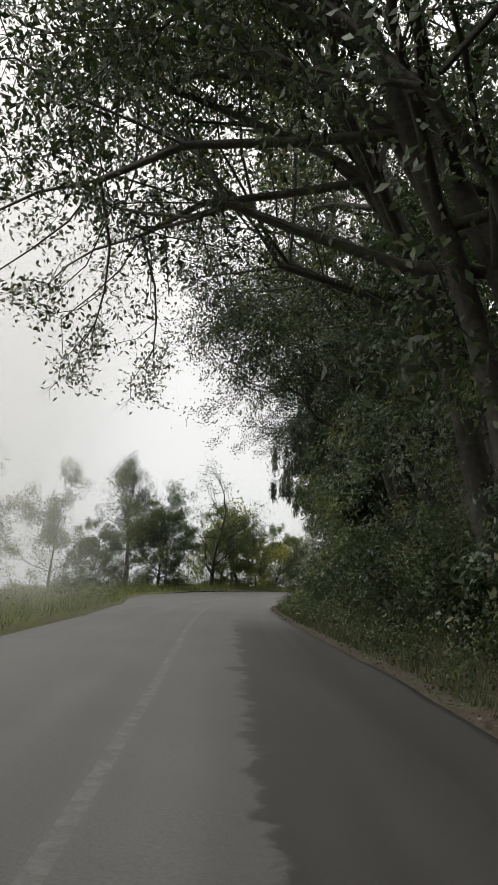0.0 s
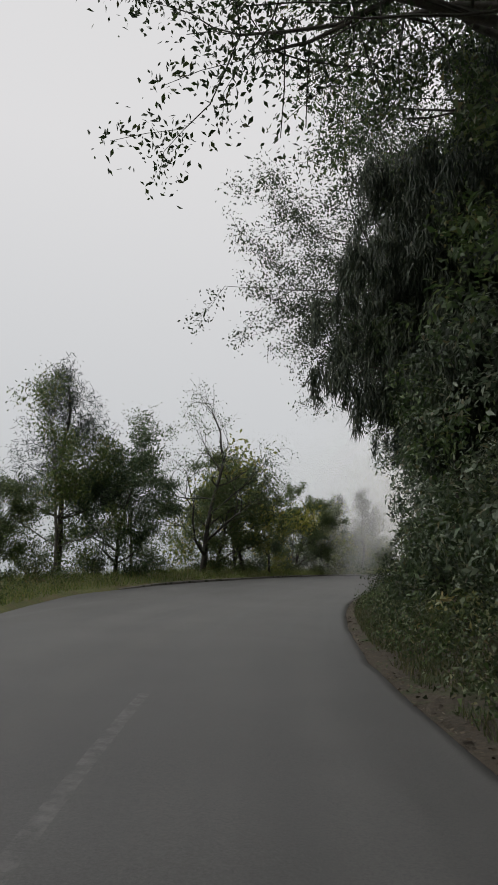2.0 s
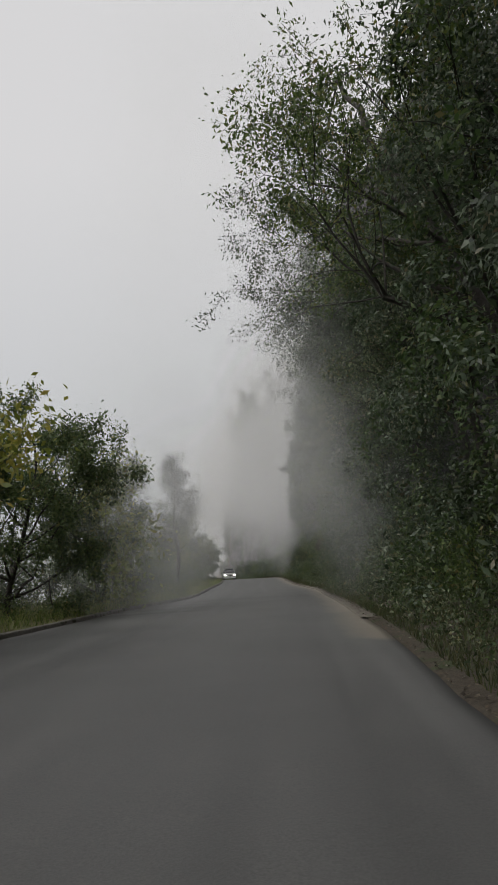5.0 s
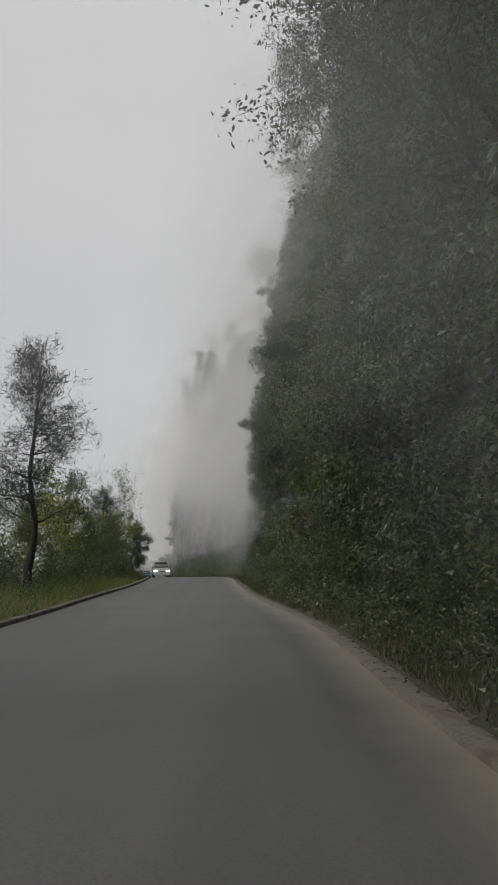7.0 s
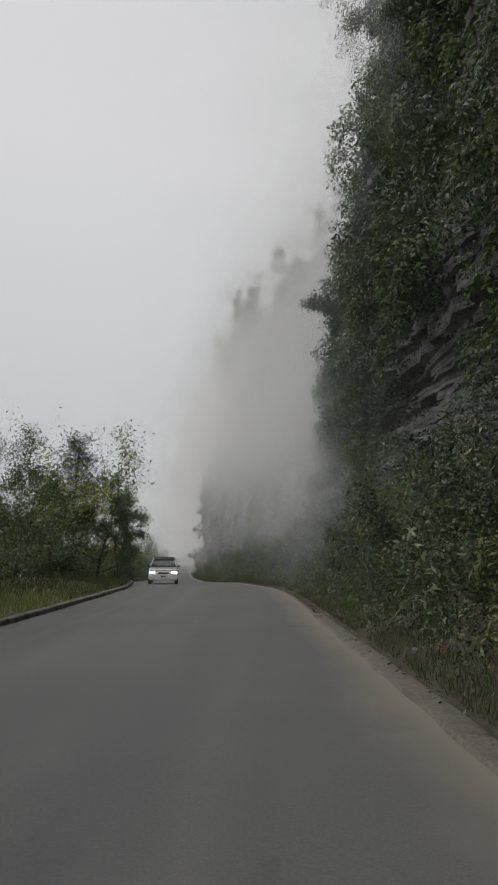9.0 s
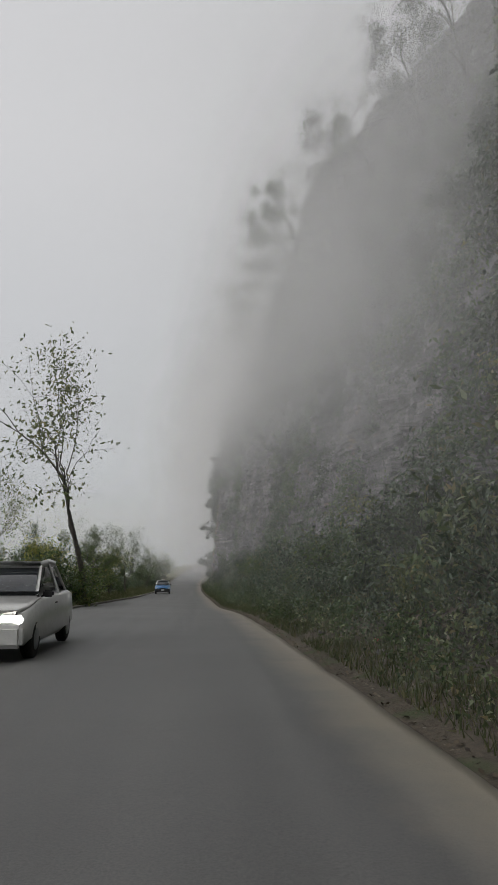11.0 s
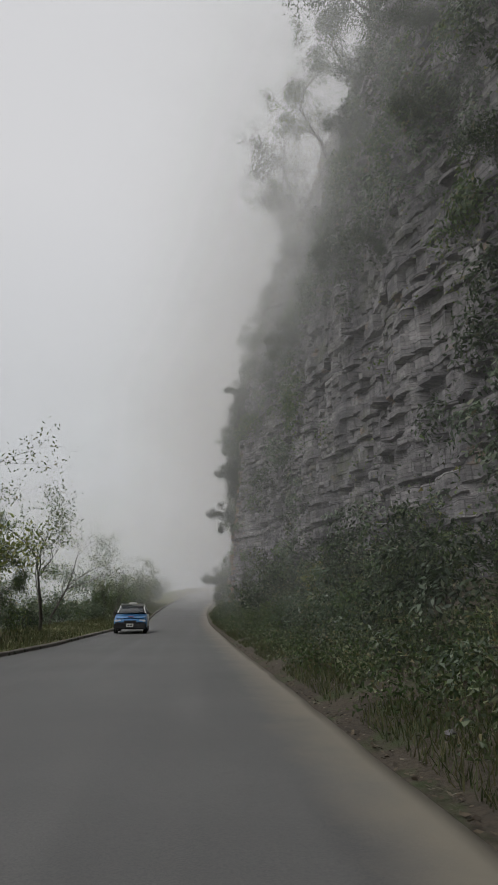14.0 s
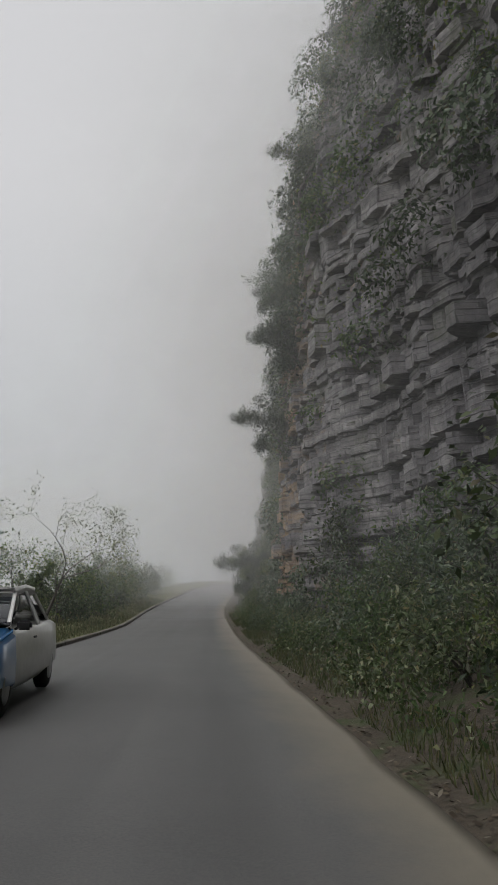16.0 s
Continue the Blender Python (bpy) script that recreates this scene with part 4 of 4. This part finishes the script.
# small trees that cling to the cliff
for s, h, k, size in [(112, 9, 1, 0.75), (118, 13, 0, 0.65), (131, 15.8, 0, 1.0), (127, 12.0, 0, 0.45), (136, 12.5, 0, 0.5), (140.5, 11.5, 1, 0.75), (178, 13, 1, 0.5), (219, 18, 1, 0.45), (230.5, 12.5, 0, 0.75), (232, 7.0, 1, 0.6), (231.5, 10.0, 1, 0.65), (246, 9, 1, 0.6), (258, 8, 0, 0.6)]:
    plant(cliff_tree[k], s, cliff_l(s, h) + 0.2, h, rnd.uniform(-25, 25), size * 1.25)
for s in np.arange(106, 262, 5.0):
    for h in (10.5, 15.5, 21.0, 27.0):
        ss, hh = s + rnd.uniform(-2, 2), h + rnd.uniform(-2, 2)
        if not bare_rock(ss, hh) and not bare_rock(ss, hh + 2):
            plant(cliff_tree[int(rnd.integers(0, 2))], ss, cliff_l(ss, hh) + 0.5, hh, rnd.uniform(-35, 35), rnd.uniform(0.45, 0.8))
for s in np.arange(110, 300, 6.0):
    plant(far_oak[int(rnd.integers(0, 2))], s, cliff_l(s, 33) + 0.6, 33, rnd.uniform(-35, 35), rnd.uniform(0.6, 0.9))
for s, h, size in [(226.6, 14.6, 1.15), (222, 19, 0.7), (230, 16, 0.8), (209, 20, 0.9), (201, 26, 0.9), (133, 22, 0.9), (139, 25, 0.9), (160, 25, 0.9), (176, 24, 0.9)]:
    plant(slender, s, cliff_l(s, h) - (0.2 if s != 226.6 else 0.7), h, 180 + rnd.uniform(-40, 40), size)

for s, l, size in [(249, 4.8, 0.55), (256, 4.4, 0.62), (263, 4.2, 0.68), (270, 4.6, 0.7)]:
    plant(cliff_tree[int(s) % 2], s, l, None, rnd.uniform(-40, 40), size * 1.7)

# across the road
for t, s, l, rz, size in [(ash[0], 19, -12.0, 30, 0.76), (ash[1], 33, -15.0, 80, 0.9), (ash[1], 44, -15.0, 10, 0.94), (ash[0], 47, -13.5, 130, 0.68), (ash[1], 51, -12.4, 200, 1.0), (ash[0], 56, -12.6, 60, 1.08), (pine, 53, -14.0, 0, 1.4), (ash[1], 59, -13.0, 300, 0.98),
                          (bare_limbed, 62, -10.4, 20, 1.25), (ash[0], 65, -10.2, 150, 1.12), (ash[0], 69, -10.4, 250, 1.1), (golden, 70.5, -8.3, 0, 1.75), (golden, 67.5, -9.2, 80, 1.6), (ash[0], 79, -8.8, 120, 1.05), (ash[1], 82, -10.0, 120, 0.76), (golden, 87, -8.0, 200, 1.2), (ash[1], 92, -8.8, 40, 0.72), (ash[0], 87, -8.2, 10, 0.80),
                          (pine, 111, -7.4, 40, 0.95), (pine, 101, -9.2, 200, 0.8), (ash[0], 98, -10.0, 40, 0.68), (ash[1], 116, -9.0, 0, 0.61), (golden, 121, -8.5, 60, 1.0), (ash[1], 127, -9.5, 0, 0.72), (ash[1], 133, -9.8, 220, 0.76), (ash[1], 140, -9.2, 100, 0.68), (golden, 143, -8.4, 20, 1.0),
                          (ash[0], 151, -7.4, 70, 0.85), (slender, 153, -6.3, 10, 0.7), (slender, 128, -7.4, 60, 0.55), (slender, 134, -7.9, 200, 0.55), (slender, 122, -8.0, 120, 0.6), (pine, 155, -9.4, 70, 0.85), (ash[0], 147, -10.5, 10, 0.61), (slender, 185, -7.1, 0, 2.3), (slender, 171, -11.4, 60, 0.9), (slender, 165, -11.4, 160, 0.8), (golden, 180, -9.0, 40, 0.7), (shrub[1], 183, -8.0, 0, 1.7), (shrub[1], 181, -9.2, 70, 1.9), (shrub[0], 187, -8.6, 30, 1.6), (ash[1], 190, -10.0, 0, 0.5), (ash[1], 186, -11.0, 70, 0.54),
                          (ash[1], 200, -8.2, 140, 0.52), (ash[1], 192, -8.0, 30, 0.56), (slender, 196, -8.2, 200, 0.85), (ash[1], 206, -7.6, 260, 0.5), (slender, 189, -8.6, 90, 0.8), (golden, 203, -7.4, 30, 0.8), (slender, 211, -6.9, 20, 0.95), (slender, 217, -7.8, 120, 0.75), (bare, 230, -6.6, 0, 0.9), (slender, 234, -6.4, 80, 0.72), (bare, 237, -6.4, 160, 0.8), (shrub[2], 238, -7.0, 0, 1.2), (shrub[1], 245, -7.0, 60, 1.4), (shrub[2], 253, -7.2, 30, 1.5), (shrub[0], 261, -7.4, 10, 1.6), (ash[0], 240, -8.0, 0, 0.38), (ash[1], 256, -8.5, 0, 0.4), (ash[0], 268, -8.0, 90, 0.42), (ash[0], 278, -7.5, 90, 0.42)]:
    plant(t, s, l, None, rz, size)
for s in np.arange(36, 290, 4.6):
    e = left_edge(s)
    plant(shrub[int(rnd.integers(0, 3))], s, e - rnd.uniform(3.2, 4.6), None, rnd.uniform(-180, 180), rnd.uniform(0.6, 1.0))
    if s > 60 and rnd.random() < 0.3:
        plant(shrub[int(rnd.integers(0, 3))], s + 2.2, e - rnd.uniform(5.0, 7.5), None, rnd.uniform(-180, 180), rnd.uniform(0.8, 1.3))


def blades(name, spots, tall, wide, material, label, category, seed, flat=False):
    """Uncountable blades or fallen leaves, joined into one mesh."""
    rnd = np.random.default_rng(seed)
    base = np.array([tuple(p) for p in spots])
    n = len(base)
    a = rnd.uniform(0, 6.283, n)
    if flat:
        side = np.stack([np.cos(a), np.sin(a), rnd.normal(0, 0.25, n)], 1) * (wide * rnd.uniform(0.6, 1.4, (n, 1)))
        along = np.stack([-np.sin(a), np.cos(a), rnd.normal(0, 0.3, n)], 1) * (tall * rnd.uniform(0.6, 1.4, (n, 1)))
        v = np.stack([base, base + side + along * 0.5, base + along, base - side + along * 0.5], 1)
        v[:, :, 2] += 0.02
        f = np.arange(4 * n).reshape(-1, 4)
    else:
        side = np.stack([np.cos(a), np.sin(a), 0 * a], 1) * wide
        tip = base + np.stack([rnd.normal(0, 0.35, n), rnd.normal(0, 0.35, n), np.ones(n)], 1) * (tall * rnd.uniform(0.5, 1.3, (n, 1)))
        v = np.stack([base - side, base + side, tip], 1)
        f = np.arange(3 * n).reshape(-1, 3)
    ob = new(name, quick_mesh(name, v.reshape(-1, 3), f, material))
    return tagged(ob, label, category, kind="stuff")


def scatter(n, s0, s1, near, far, right, seed, bias=1.0, patchy=-1.0):
    rnd = np.random.default_rng(seed)
    out = []
    for _ in range(n):
        s = rnd.uniform(s0, s1)
        d = near + (far - near) * rnd.random() ** bias
        l = right_edge(s) + d if right else left_edge(s) - d
        if wave(s * 0.45, l * 0.9, 15.0) < patchy:
            continue
        out.append(at(s, l, ground_height(s, l) - 0.02))
    return out


blades("meadow_grass", scatter(42000, 6, 130, 0.22, 8.0, False, 1, 1.3), 0.34, 0.012, GRASS, "tall unmown yellow-green grass on the verge", "grass", 1)
blades("verge_grass", scatter(26000, 130, 270, 0.22, 3.2, False, 2, 1.3), 0.26, 0.012, WEED, "unmown dull green grass beside the kerb", "grass", 2)
blades("bank_grass", scatter(130000, 4, 250, 0.24, 2.6, True, 3, 1.2, -0.25), 0.17, 0.009, WEED, "short grass and weeds on the bank", "grass", 3)
blades("leaf_litter", scatter(22000, 2, 230, 0.0, 2.2, True, 4, 1.6), 0.055, 0.02, LITTER, "fallen brown leaves along the road's edge", "leaf litter", 4, True)
spots = []
for s in np.arange(4, 250, 0.075):
    d = 0.5 + 2.9 * rnd.random()
    if wave(s * 0.35, d * 0.8, 33.0) > -0.32:
        l = right_edge(s) + d
        spots.append(at(s, l, ground_height(s, l) + rnd.uniform(0.02, 0.1 + 0.3 * d)))
for k, mat in enumerate((LEAF_GREEN, LEAF_SHRUB, LEAF_DARK)):
    cover("low_weeds", spots[k::3], 90, 0.066, 0.19, mat, "low broad-leaved weeds at the road's edge", 240 + k)
spots = []
for s in np.arange(4, 120, 0.12):
    d = 0.4 + 8.0 * rnd.random() ** 1.4
    if wave(s * 0.3, d * 0.5, 43.0) > -0.05:
        l = left_edge(s) - d
        spots.append(at(s, l, ground_height(s, l) + rnd.uniform(0.03, 0.3)))
for k, mat in enumerate((LEAF_GREEN, LEAF_LIGHT)):
    cover("meadow_weeds", spots[k::2], 70, 0.08, 0.2, mat, "low leafy weeds growing in the meadow grass", 260 + k)


# ---- drifting mist: leaning veils of cloud that cling to the cliff, lie across the road's bends and fill the valley ----
def veil(s0, density, label, near=-70, far=44):
    """One leaning sheet across the road's line; density(l, h) is how much of the light it stops."""
    ls = [l for l in list(np.arange(-70, -14, 7.0)) + list(np.arange(-14, 16, 1.0)) + list(np.arange(16, 48, 4.0)) if near <= l <= far]
    hs = list(np.arange(-6, 12, 1.0)) + list(np.arange(12, 64, 2.5))
    verts, rim = [], []
    for h in hs:
        for l in ls:
            verts.append(at(s0 + 0.45 * max(h, 0) + 0.9 * wave(l * 0.08, h * 0.08, s0), l, h))
            fade = smooth(-6, -2, h) * (1 - smooth(38, 62, h)) * (1 - smooth(far - 8, far, l)) * smooth(-70, -56, l)
            rim.append(density(l, h) * fade)
    n = len(ls)
    faces = [(i * n + j, i * n + j + 1, (i + 1) * n + j + 1, (i + 1) * n + j) for i in range(len(hs) - 1) for j in range(n - 1)]
    faces = [q for q in faces if max(rim[k] for k in q) > 0.004]
    me = mesh_of("mist_veil", verts, faces, [MIST])
    me.attributes.new("rim", "FLOAT", "POINT").data.foreach_set("value", rim)
    return tagged(new("mist_veil", me), label, "mist", kind="stuff")


def clear_of_road(l, h, inner=3.2):
    return smooth(1.8, inner, math.hypot(0.9 * (l + 0.4), 1.15 * max(0.0, h - 0.9)))


def cliff_veil(s0, thick, foot, low):
    """Mist that hugs the face: thin towards the open air, thicker with the height."""
    def density(l, h):
        hs = max(h, 0.0)
        u = l - cliff_base(s0 + 0.45 * hs, hs) - 0.5 * wave(l * 0.2, h * 0.15, s0)
        return thick * smooth(-11.0 - 0.10 * hs, -1.0, u) * (low + (1 - low) * smooth(foot, foot + 9, h)) * clear_of_road(l, h)
    veil(s0, density, "thin white mist drifting along the cliff", -8, 30)


for s0 in [110, 116, 121, 126, 131] + list(np.arange(137, 148, 2.2)) + list(np.arange(149, 238, 3.4)):
    foot = float(np.interp(s0, [110, 125, 132, 137, 146, 152, 165, 190, 210, 228, 238], [12, 11, 8, 0, 0, 2, 6, 9, 10, 8, 6]))
    low = float(np.interp(s0, [110, 125, 132, 138, 146, 151, 165, 185, 210, 238], [0.0, 0.05, 0.15, 0.6, 0.6, 0.28, 0.16, 0.12, 0.16, 0.3]))
    cliff_veil(s0, 0.24, foot, low)
for s0, thick in ((80, 0.2), (82.5, 0.22), (85, 0.22), (87.5, 0.22)):
    veil(s0, lambda l, h: thick * clear_of_road(l, h) * smooth(-13, -4, l) * (1 - 0.75 * smooth(4, 15, h)) * (1 - 0.92 * smooth(0.5, 5, l)), "bank of low mist lying across the road's bend", -14, 20)
for s0, thick in ((246, 0.16), (260, 0.22), (265, 0.22), (275, 0.24), (281, 0.24), (287, 0.24), (296, 0.24), (304, 0.24), (311, 0.24), (318, 0.24)):
    veil(s0, lambda l, h: thick * (0.55 + 0.45 * smooth(-12, 4, l)) * (1 - 0.9 * smooth(9, 24, h) * smooth(8, -34, l)), "pale mist filling the valley beyond the bend")
for s0 in (13, 16, 19, 22):
    veil(s0, lambda l, h: 0.24 * smooth(-1, -6, l) * clear_of_road(l, h) * (1 - 0.9 * smooth(9, 24, h)), "thin mist hanging over the meadow", -70, 0)


# ---- cars ----
def loft(sections, close=True):
    """A skin through rings of points of equal number."""
    n = len(sections[0])
    verts = [v for ring in sections for v in ring]
    faces = [(i * n + j, i * n + (j + 1) % n, (i + 1) * n + (j + 1) % n, (i + 1) * n + j) for i in range(len(sections) - 1) for j in range(n)]
    if close:
        faces += [tuple(range(n - 1, -1, -1)), tuple(range((len(sections) - 1) * n, len(sections) * n))]
    return verts, faces


def box_part(name, parent, centre_at, size, material, edge=0.02, label=""):
    bm = bmesh.new()
    bmesh.ops.create_cube(bm, size=1.0)
    bmesh.ops.scale(bm, vec=size, verts=bm.verts)
    bmesh.ops.bevel(bm, geom=bm.edges[:], offset=min(edge, min(size) * 0.4), segments=2, affect="EDGES")
    bmesh.ops.translate(bm, vec=centre_at, verts=bm.verts)
    me = bpy.data.meshes.new(name)
    bm.to_mesh(me)
    bm.free()
    me.materials.append(material)
    return part(name, me, parent, label)


def wheel(parent, x, y, tyre_mat, rim_mat):
    ob = None
    for name, r, w, mat in (("tyre", 0.30, 0.19, tyre_mat), ("rim", 0.19, 0.20, rim_mat)):
        rings = []
        for dx, k in ((-w / 2, 0.86), (-w / 2 + 0.03, 1.0), (w / 2 - 0.03, 1.0), (w / 2, 0.86)):
            rings.append([Vector((x + dx, y + r * k * math.cos(a), 0.30 + r * k * math.sin(a))) for a in np.arange(20) * math.pi / 10])
        v, f = loft(rings)
        me = mesh_of(name, v, f, [mat])
        if name == "tyre":
            ob = part("wheel", me, parent, "black rubber tyre")
        else:
            part("rim", me, ob, "dull metal rim")
    return ob


GLASS = plain("dark_car_glass", (0.03, 0.035, 0.04), 0.05, 0.0, 0.6)
RUBBER = plain("tyre_rubber", (0.02, 0.02, 0.02), 0.85)
METAL = plain("dull_metal", (0.42, 0.43, 0.44), 0.35, 0.9)
BLACK = plain("black_plastic", (0.018, 0.018, 0.02), 0.55)
WHITE = plain("white_paint", (0.74, 0.74, 0.72), 0.3, 0.0, 0.5)
BLUE = plain("blue_paint", (0.045, 0.20, 0.46), 0.28, 0.0, 0.6)
RED = plain("red_paint", (0.42, 0.05, 0.04), 0.35, 0.0, 0.4)
LENS = plain("headlamp_lens", (0.70, 0.72, 0.74), 0.12, 0.0, 0.5)
LIT = plain("lit_headlamp", (1.0, 0.97, 0.9), 0.2, 0.0, 0.0, 9.0)
PLATE = plain("plate_white", (0.62, 0.62, 0.60), 0.5)


def make_car(name, lower, hood, upper, lamp, label, sign=False, tall=1.42):
    """A four-door car that faces -y: body, bonnet, cabin, roof, windows, lamps, bumpers, wheels."""
    car = tagged(new(name), label, "car")

    def ring(y, w, z0, z1, round_=0.12):
        w2 = w / 2
        return [Vector(p) for p in ((-w2 + round_, y, z0), (-w2, y, z0 + 0.12), (-w2, y, (z0 + z1) / 2), (-w2 + 0.03, y, z1 - round_ * 0.5), (-w2 + round_, y, z1),
                                    (w2 - round_, y, z1), (w2 - 0.03, y, z1 - round_ * 0.5), (w2, y, (z0 + z1) / 2), (w2, y, z0 + 0.12), (w2 - round_, y, z0))]

    body = [ring(-2.05, 1.42, 0.36, 0.62), ring(-2.0, 1.58, 0.28, 0.70), ring(-1.6, 1.66, 0.22, 0.80), ring(-0.95, 1.69, 0.20, 0.92), ring(0.0, 1.70, 0.20, 0.95), ring(1.2, 1.69, 0.20, 0.97), ring(1.85, 1.64, 0.24, 0.96), ring(2.05, 1.5, 0.34, 0.88)]
    v, f = loft(body)
    part("body", mesh_of("car_body", v, f, [lower]), car)
    if hood is not lower:
        v, f = loft([[Vector((q.x * 1.006, q.y - 0.006, q.z + 0.002)) for q in r] for r in body[:4]])
        part("front_body", mesh_of("car_front", v, f, [hood]), car, "front painted in another colour")
    v, f = loft([ring(-1.98, 1.36, 0.66, 0.725, 0.05), ring(-1.55, 1.50, 0.72, 0.825, 0.06), ring(-0.90, 1.54, 0.82, 0.955, 0.06)])
    part("bonnet", mesh_of("car_bonnet", v, f, [hood]), car, "bonnet painted in one colour")
    v, f = loft([ring(-0.92, 1.48, 0.90, 0.955, 0.03), ring(-0.15, 1.24, 0.95, tall - 0.06, 0.10), ring(0.35, 1.20, 0.95, tall - 0.01, 0.10), ring(0.95, 1.20, 0.95, tall - 0.03, 0.10), ring(1.62, 1.40, 0.93, 0.985, 0.03)])
    cabin = part("cabin", mesh_of("car_cabin", v, f, [GLASS]), car, "dark windows all round")
    v, f = loft([ring(-0.24, 1.20, tall - 0.10, tall - 0.035, 0.03), ring(0.3, 1.23, tall - 0.05, tall + 0.015, 0.03), ring(1.04, 1.19, tall - 0.09, tall - 0.01, 0.03)])
    part("roof", mesh_of("car_roof", v, f, [upper]), car)
    for x in (-1, 1):
        for (ya, za, yb, zb, xa, xb) in ((-0.92, 0.95, -0.2, tall - 0.06, 0.72, 0.60), (0.30, 0.95, 0.32, tall - 0.03, 0.83, 0.615), (1.55, 0.98, 0.98, tall - 0.05, 0.70, 0.60)):
            sv, sf = tubes([(Vector((x * xa, ya, za)), Vector((x * xb, yb, zb)), 0.035, 0.03)], 5)
            part("pillar", mesh_of("car_pillar", sv, sf, [upper]), cabin)
        box_part("headlight", car, (x * 0.60, -1.99, 0.635), (0.34, 0.12, 0.13), lamp, 0.03, "lit headlight" if lamp is LIT else "clear headlight")
        box_part("tail_light", car, (x * 0.62, 2.02, 0.78), (0.26, 0.10, 0.14), RED, 0.03, "red tail light")
        mirror = box_part("mirror", car, (x * 0.86, -0.72, 0.98), (0.18, 0.10, 0.12), BLACK, 0.03)
        sv, sf = tubes([(Vector((x * 0.74, -0.70, 0.93)), Vector((x * 0.80, -0.72, 0.96)), 0.02, 0.02)], 5)
        part("mirror_arm", mesh_of("mirror_arm", sv, sf, [BLACK]), mirror)
        for y in (-1.32, 1.28):
            wheel(car, x * 0.74, y, RUBBER, METAL)
        box_part("door_handle", car, (x * 0.853, 0.02, 0.80), (0.02, 0.16, 0.03), BLACK, 0.008)
    box_part("grille", car, (0, -2.055, 0.60), (0.62, 0.05, 0.12), BLACK, 0.015)
    bumper = box_part("bumper", car, (0, -2.03, 0.40), (1.60, 0.22, 0.34), BLACK if not lamp is LIT else lower, 0.06)
    box_part("number_plate", bumper, (0, -2.14, 0.43), (0.34, 0.015, 0.16), PLATE, 0.005)
    for k in (-1, 1):
        box_part("plate_bar", bumper, (k * 0.07, -2.150, 0.43), (0.10, 0.006, 0.06), BLACK, 0.001)
    box_part("rear_bumper", car, (0, 2.03, 0.42), (1.54, 0.16, 0.22), BLACK, 0.05)
    for x in (-0.28, 0.24):
        sv, sf = tubes([(Vector((x, -0.94, 0.965)), Vector((x + 0.38, -0.72, 1.055)), 0.010, 0.007)], 4)
        part("wiper", mesh_of("wiper", sv, sf, [BLACK]), car)
    if sign:
        box_part("stripe", car, (0, -1.45, 0.845), (0.26, 0.95, 0.012), RED, 0.003, "faded red stripe").rotation_euler = (0.0, 0, 0)
        box_part("roof_sign", car, (0, 0.05, tall + 0.06), (0.42, 0.16, 0.11), PLATE, 0.03, "small pale roof sign")
    return car


taxi = make_car("taxi", WHITE, BLUE, WHITE, LENS, "blue and white taxi sedan with a small roof sign", True)
taxi.matrix_basis = stand(215.5, -3.1, 0.0, 2)
white_car = make_car("car", WHITE, WHITE, WHITE, LIT, "white car with its headlights on", False, 1.50)
white_car.matrix_basis = stand(151.0, -3.5, 0.0, 0)

# ---- litter and stones at the road's edge ----
PALE = plain("faded_plastic", (0.66, 0.66, 0.64), 0.5)
REDLABEL = plain("red_plastic", (0.38, 0.05, 0.04), 0.45)


def crumpled(name, seed, size, material, label, category, s, l, h):
    rnd2 = np.random.default_rng(seed)
    bm = bmesh.new()
    bmesh.ops.create_icosphere(bm, subdivisions=2, radius=1.0)
    for v in bm.verts:
        v.co = Vector((v.co.x * size[0], v.co.y * size[1], v.co.z * size[2])) * float(rnd2.uniform(0.7, 1.15))
    me = bpy.data.meshes.new(name)
    bm.to_mesh(me)
    bm.free()
    me.materials.append(material)
    ob = tagged(new(name, me), label, category)
    ob.matrix_basis = stand(s, l, h + size[2] * 0.6, float(rnd2.uniform(0, 360)))
    return ob


crumpled("plastic_bag", 1, (0.16, 0.10, 0.05), PALE, "crumpled white plastic bag in the leaf litter", "litter", 24.4, 2.5, ground_height(24.4, 2.5))
crumpled("plastic_bag", 2, (0.18, 0.09, 0.05), PALE, "flattened pale plastic bag on the bank", "litter", 103.5, 3.0, ground_height(103.5, 3.0))
crumpled("drink_carton", 3, (0.10, 0.06, 0.05), REDLABEL, "crushed red and white drink carton", "litter", 150.0, 2.9, ground_height(150.0, 2.9))
crumpled("plastic_bag", 4, (0.12, 0.08, 0.04), PALE, "scrap of white plastic on the verge", "litter", 62.0, -9.5, ground_height(62.0, -9.5))
for k in range(46):
    s = 100 + 2.9 * k + rnd.uniform(-1, 1)
    l = right_edge(s) + rnd.uniform(0.5, 2.2)
    z = rnd.uniform(0.03, 0.09)
    tagged(crumpled("stone", 30 + k, (z * 1.5, z * 1.1, z * 0.8), ROCK, "grey fallen stone at the foot of the cliff", "stone", s, l, ground_height(s, l)), group="fallen stones")
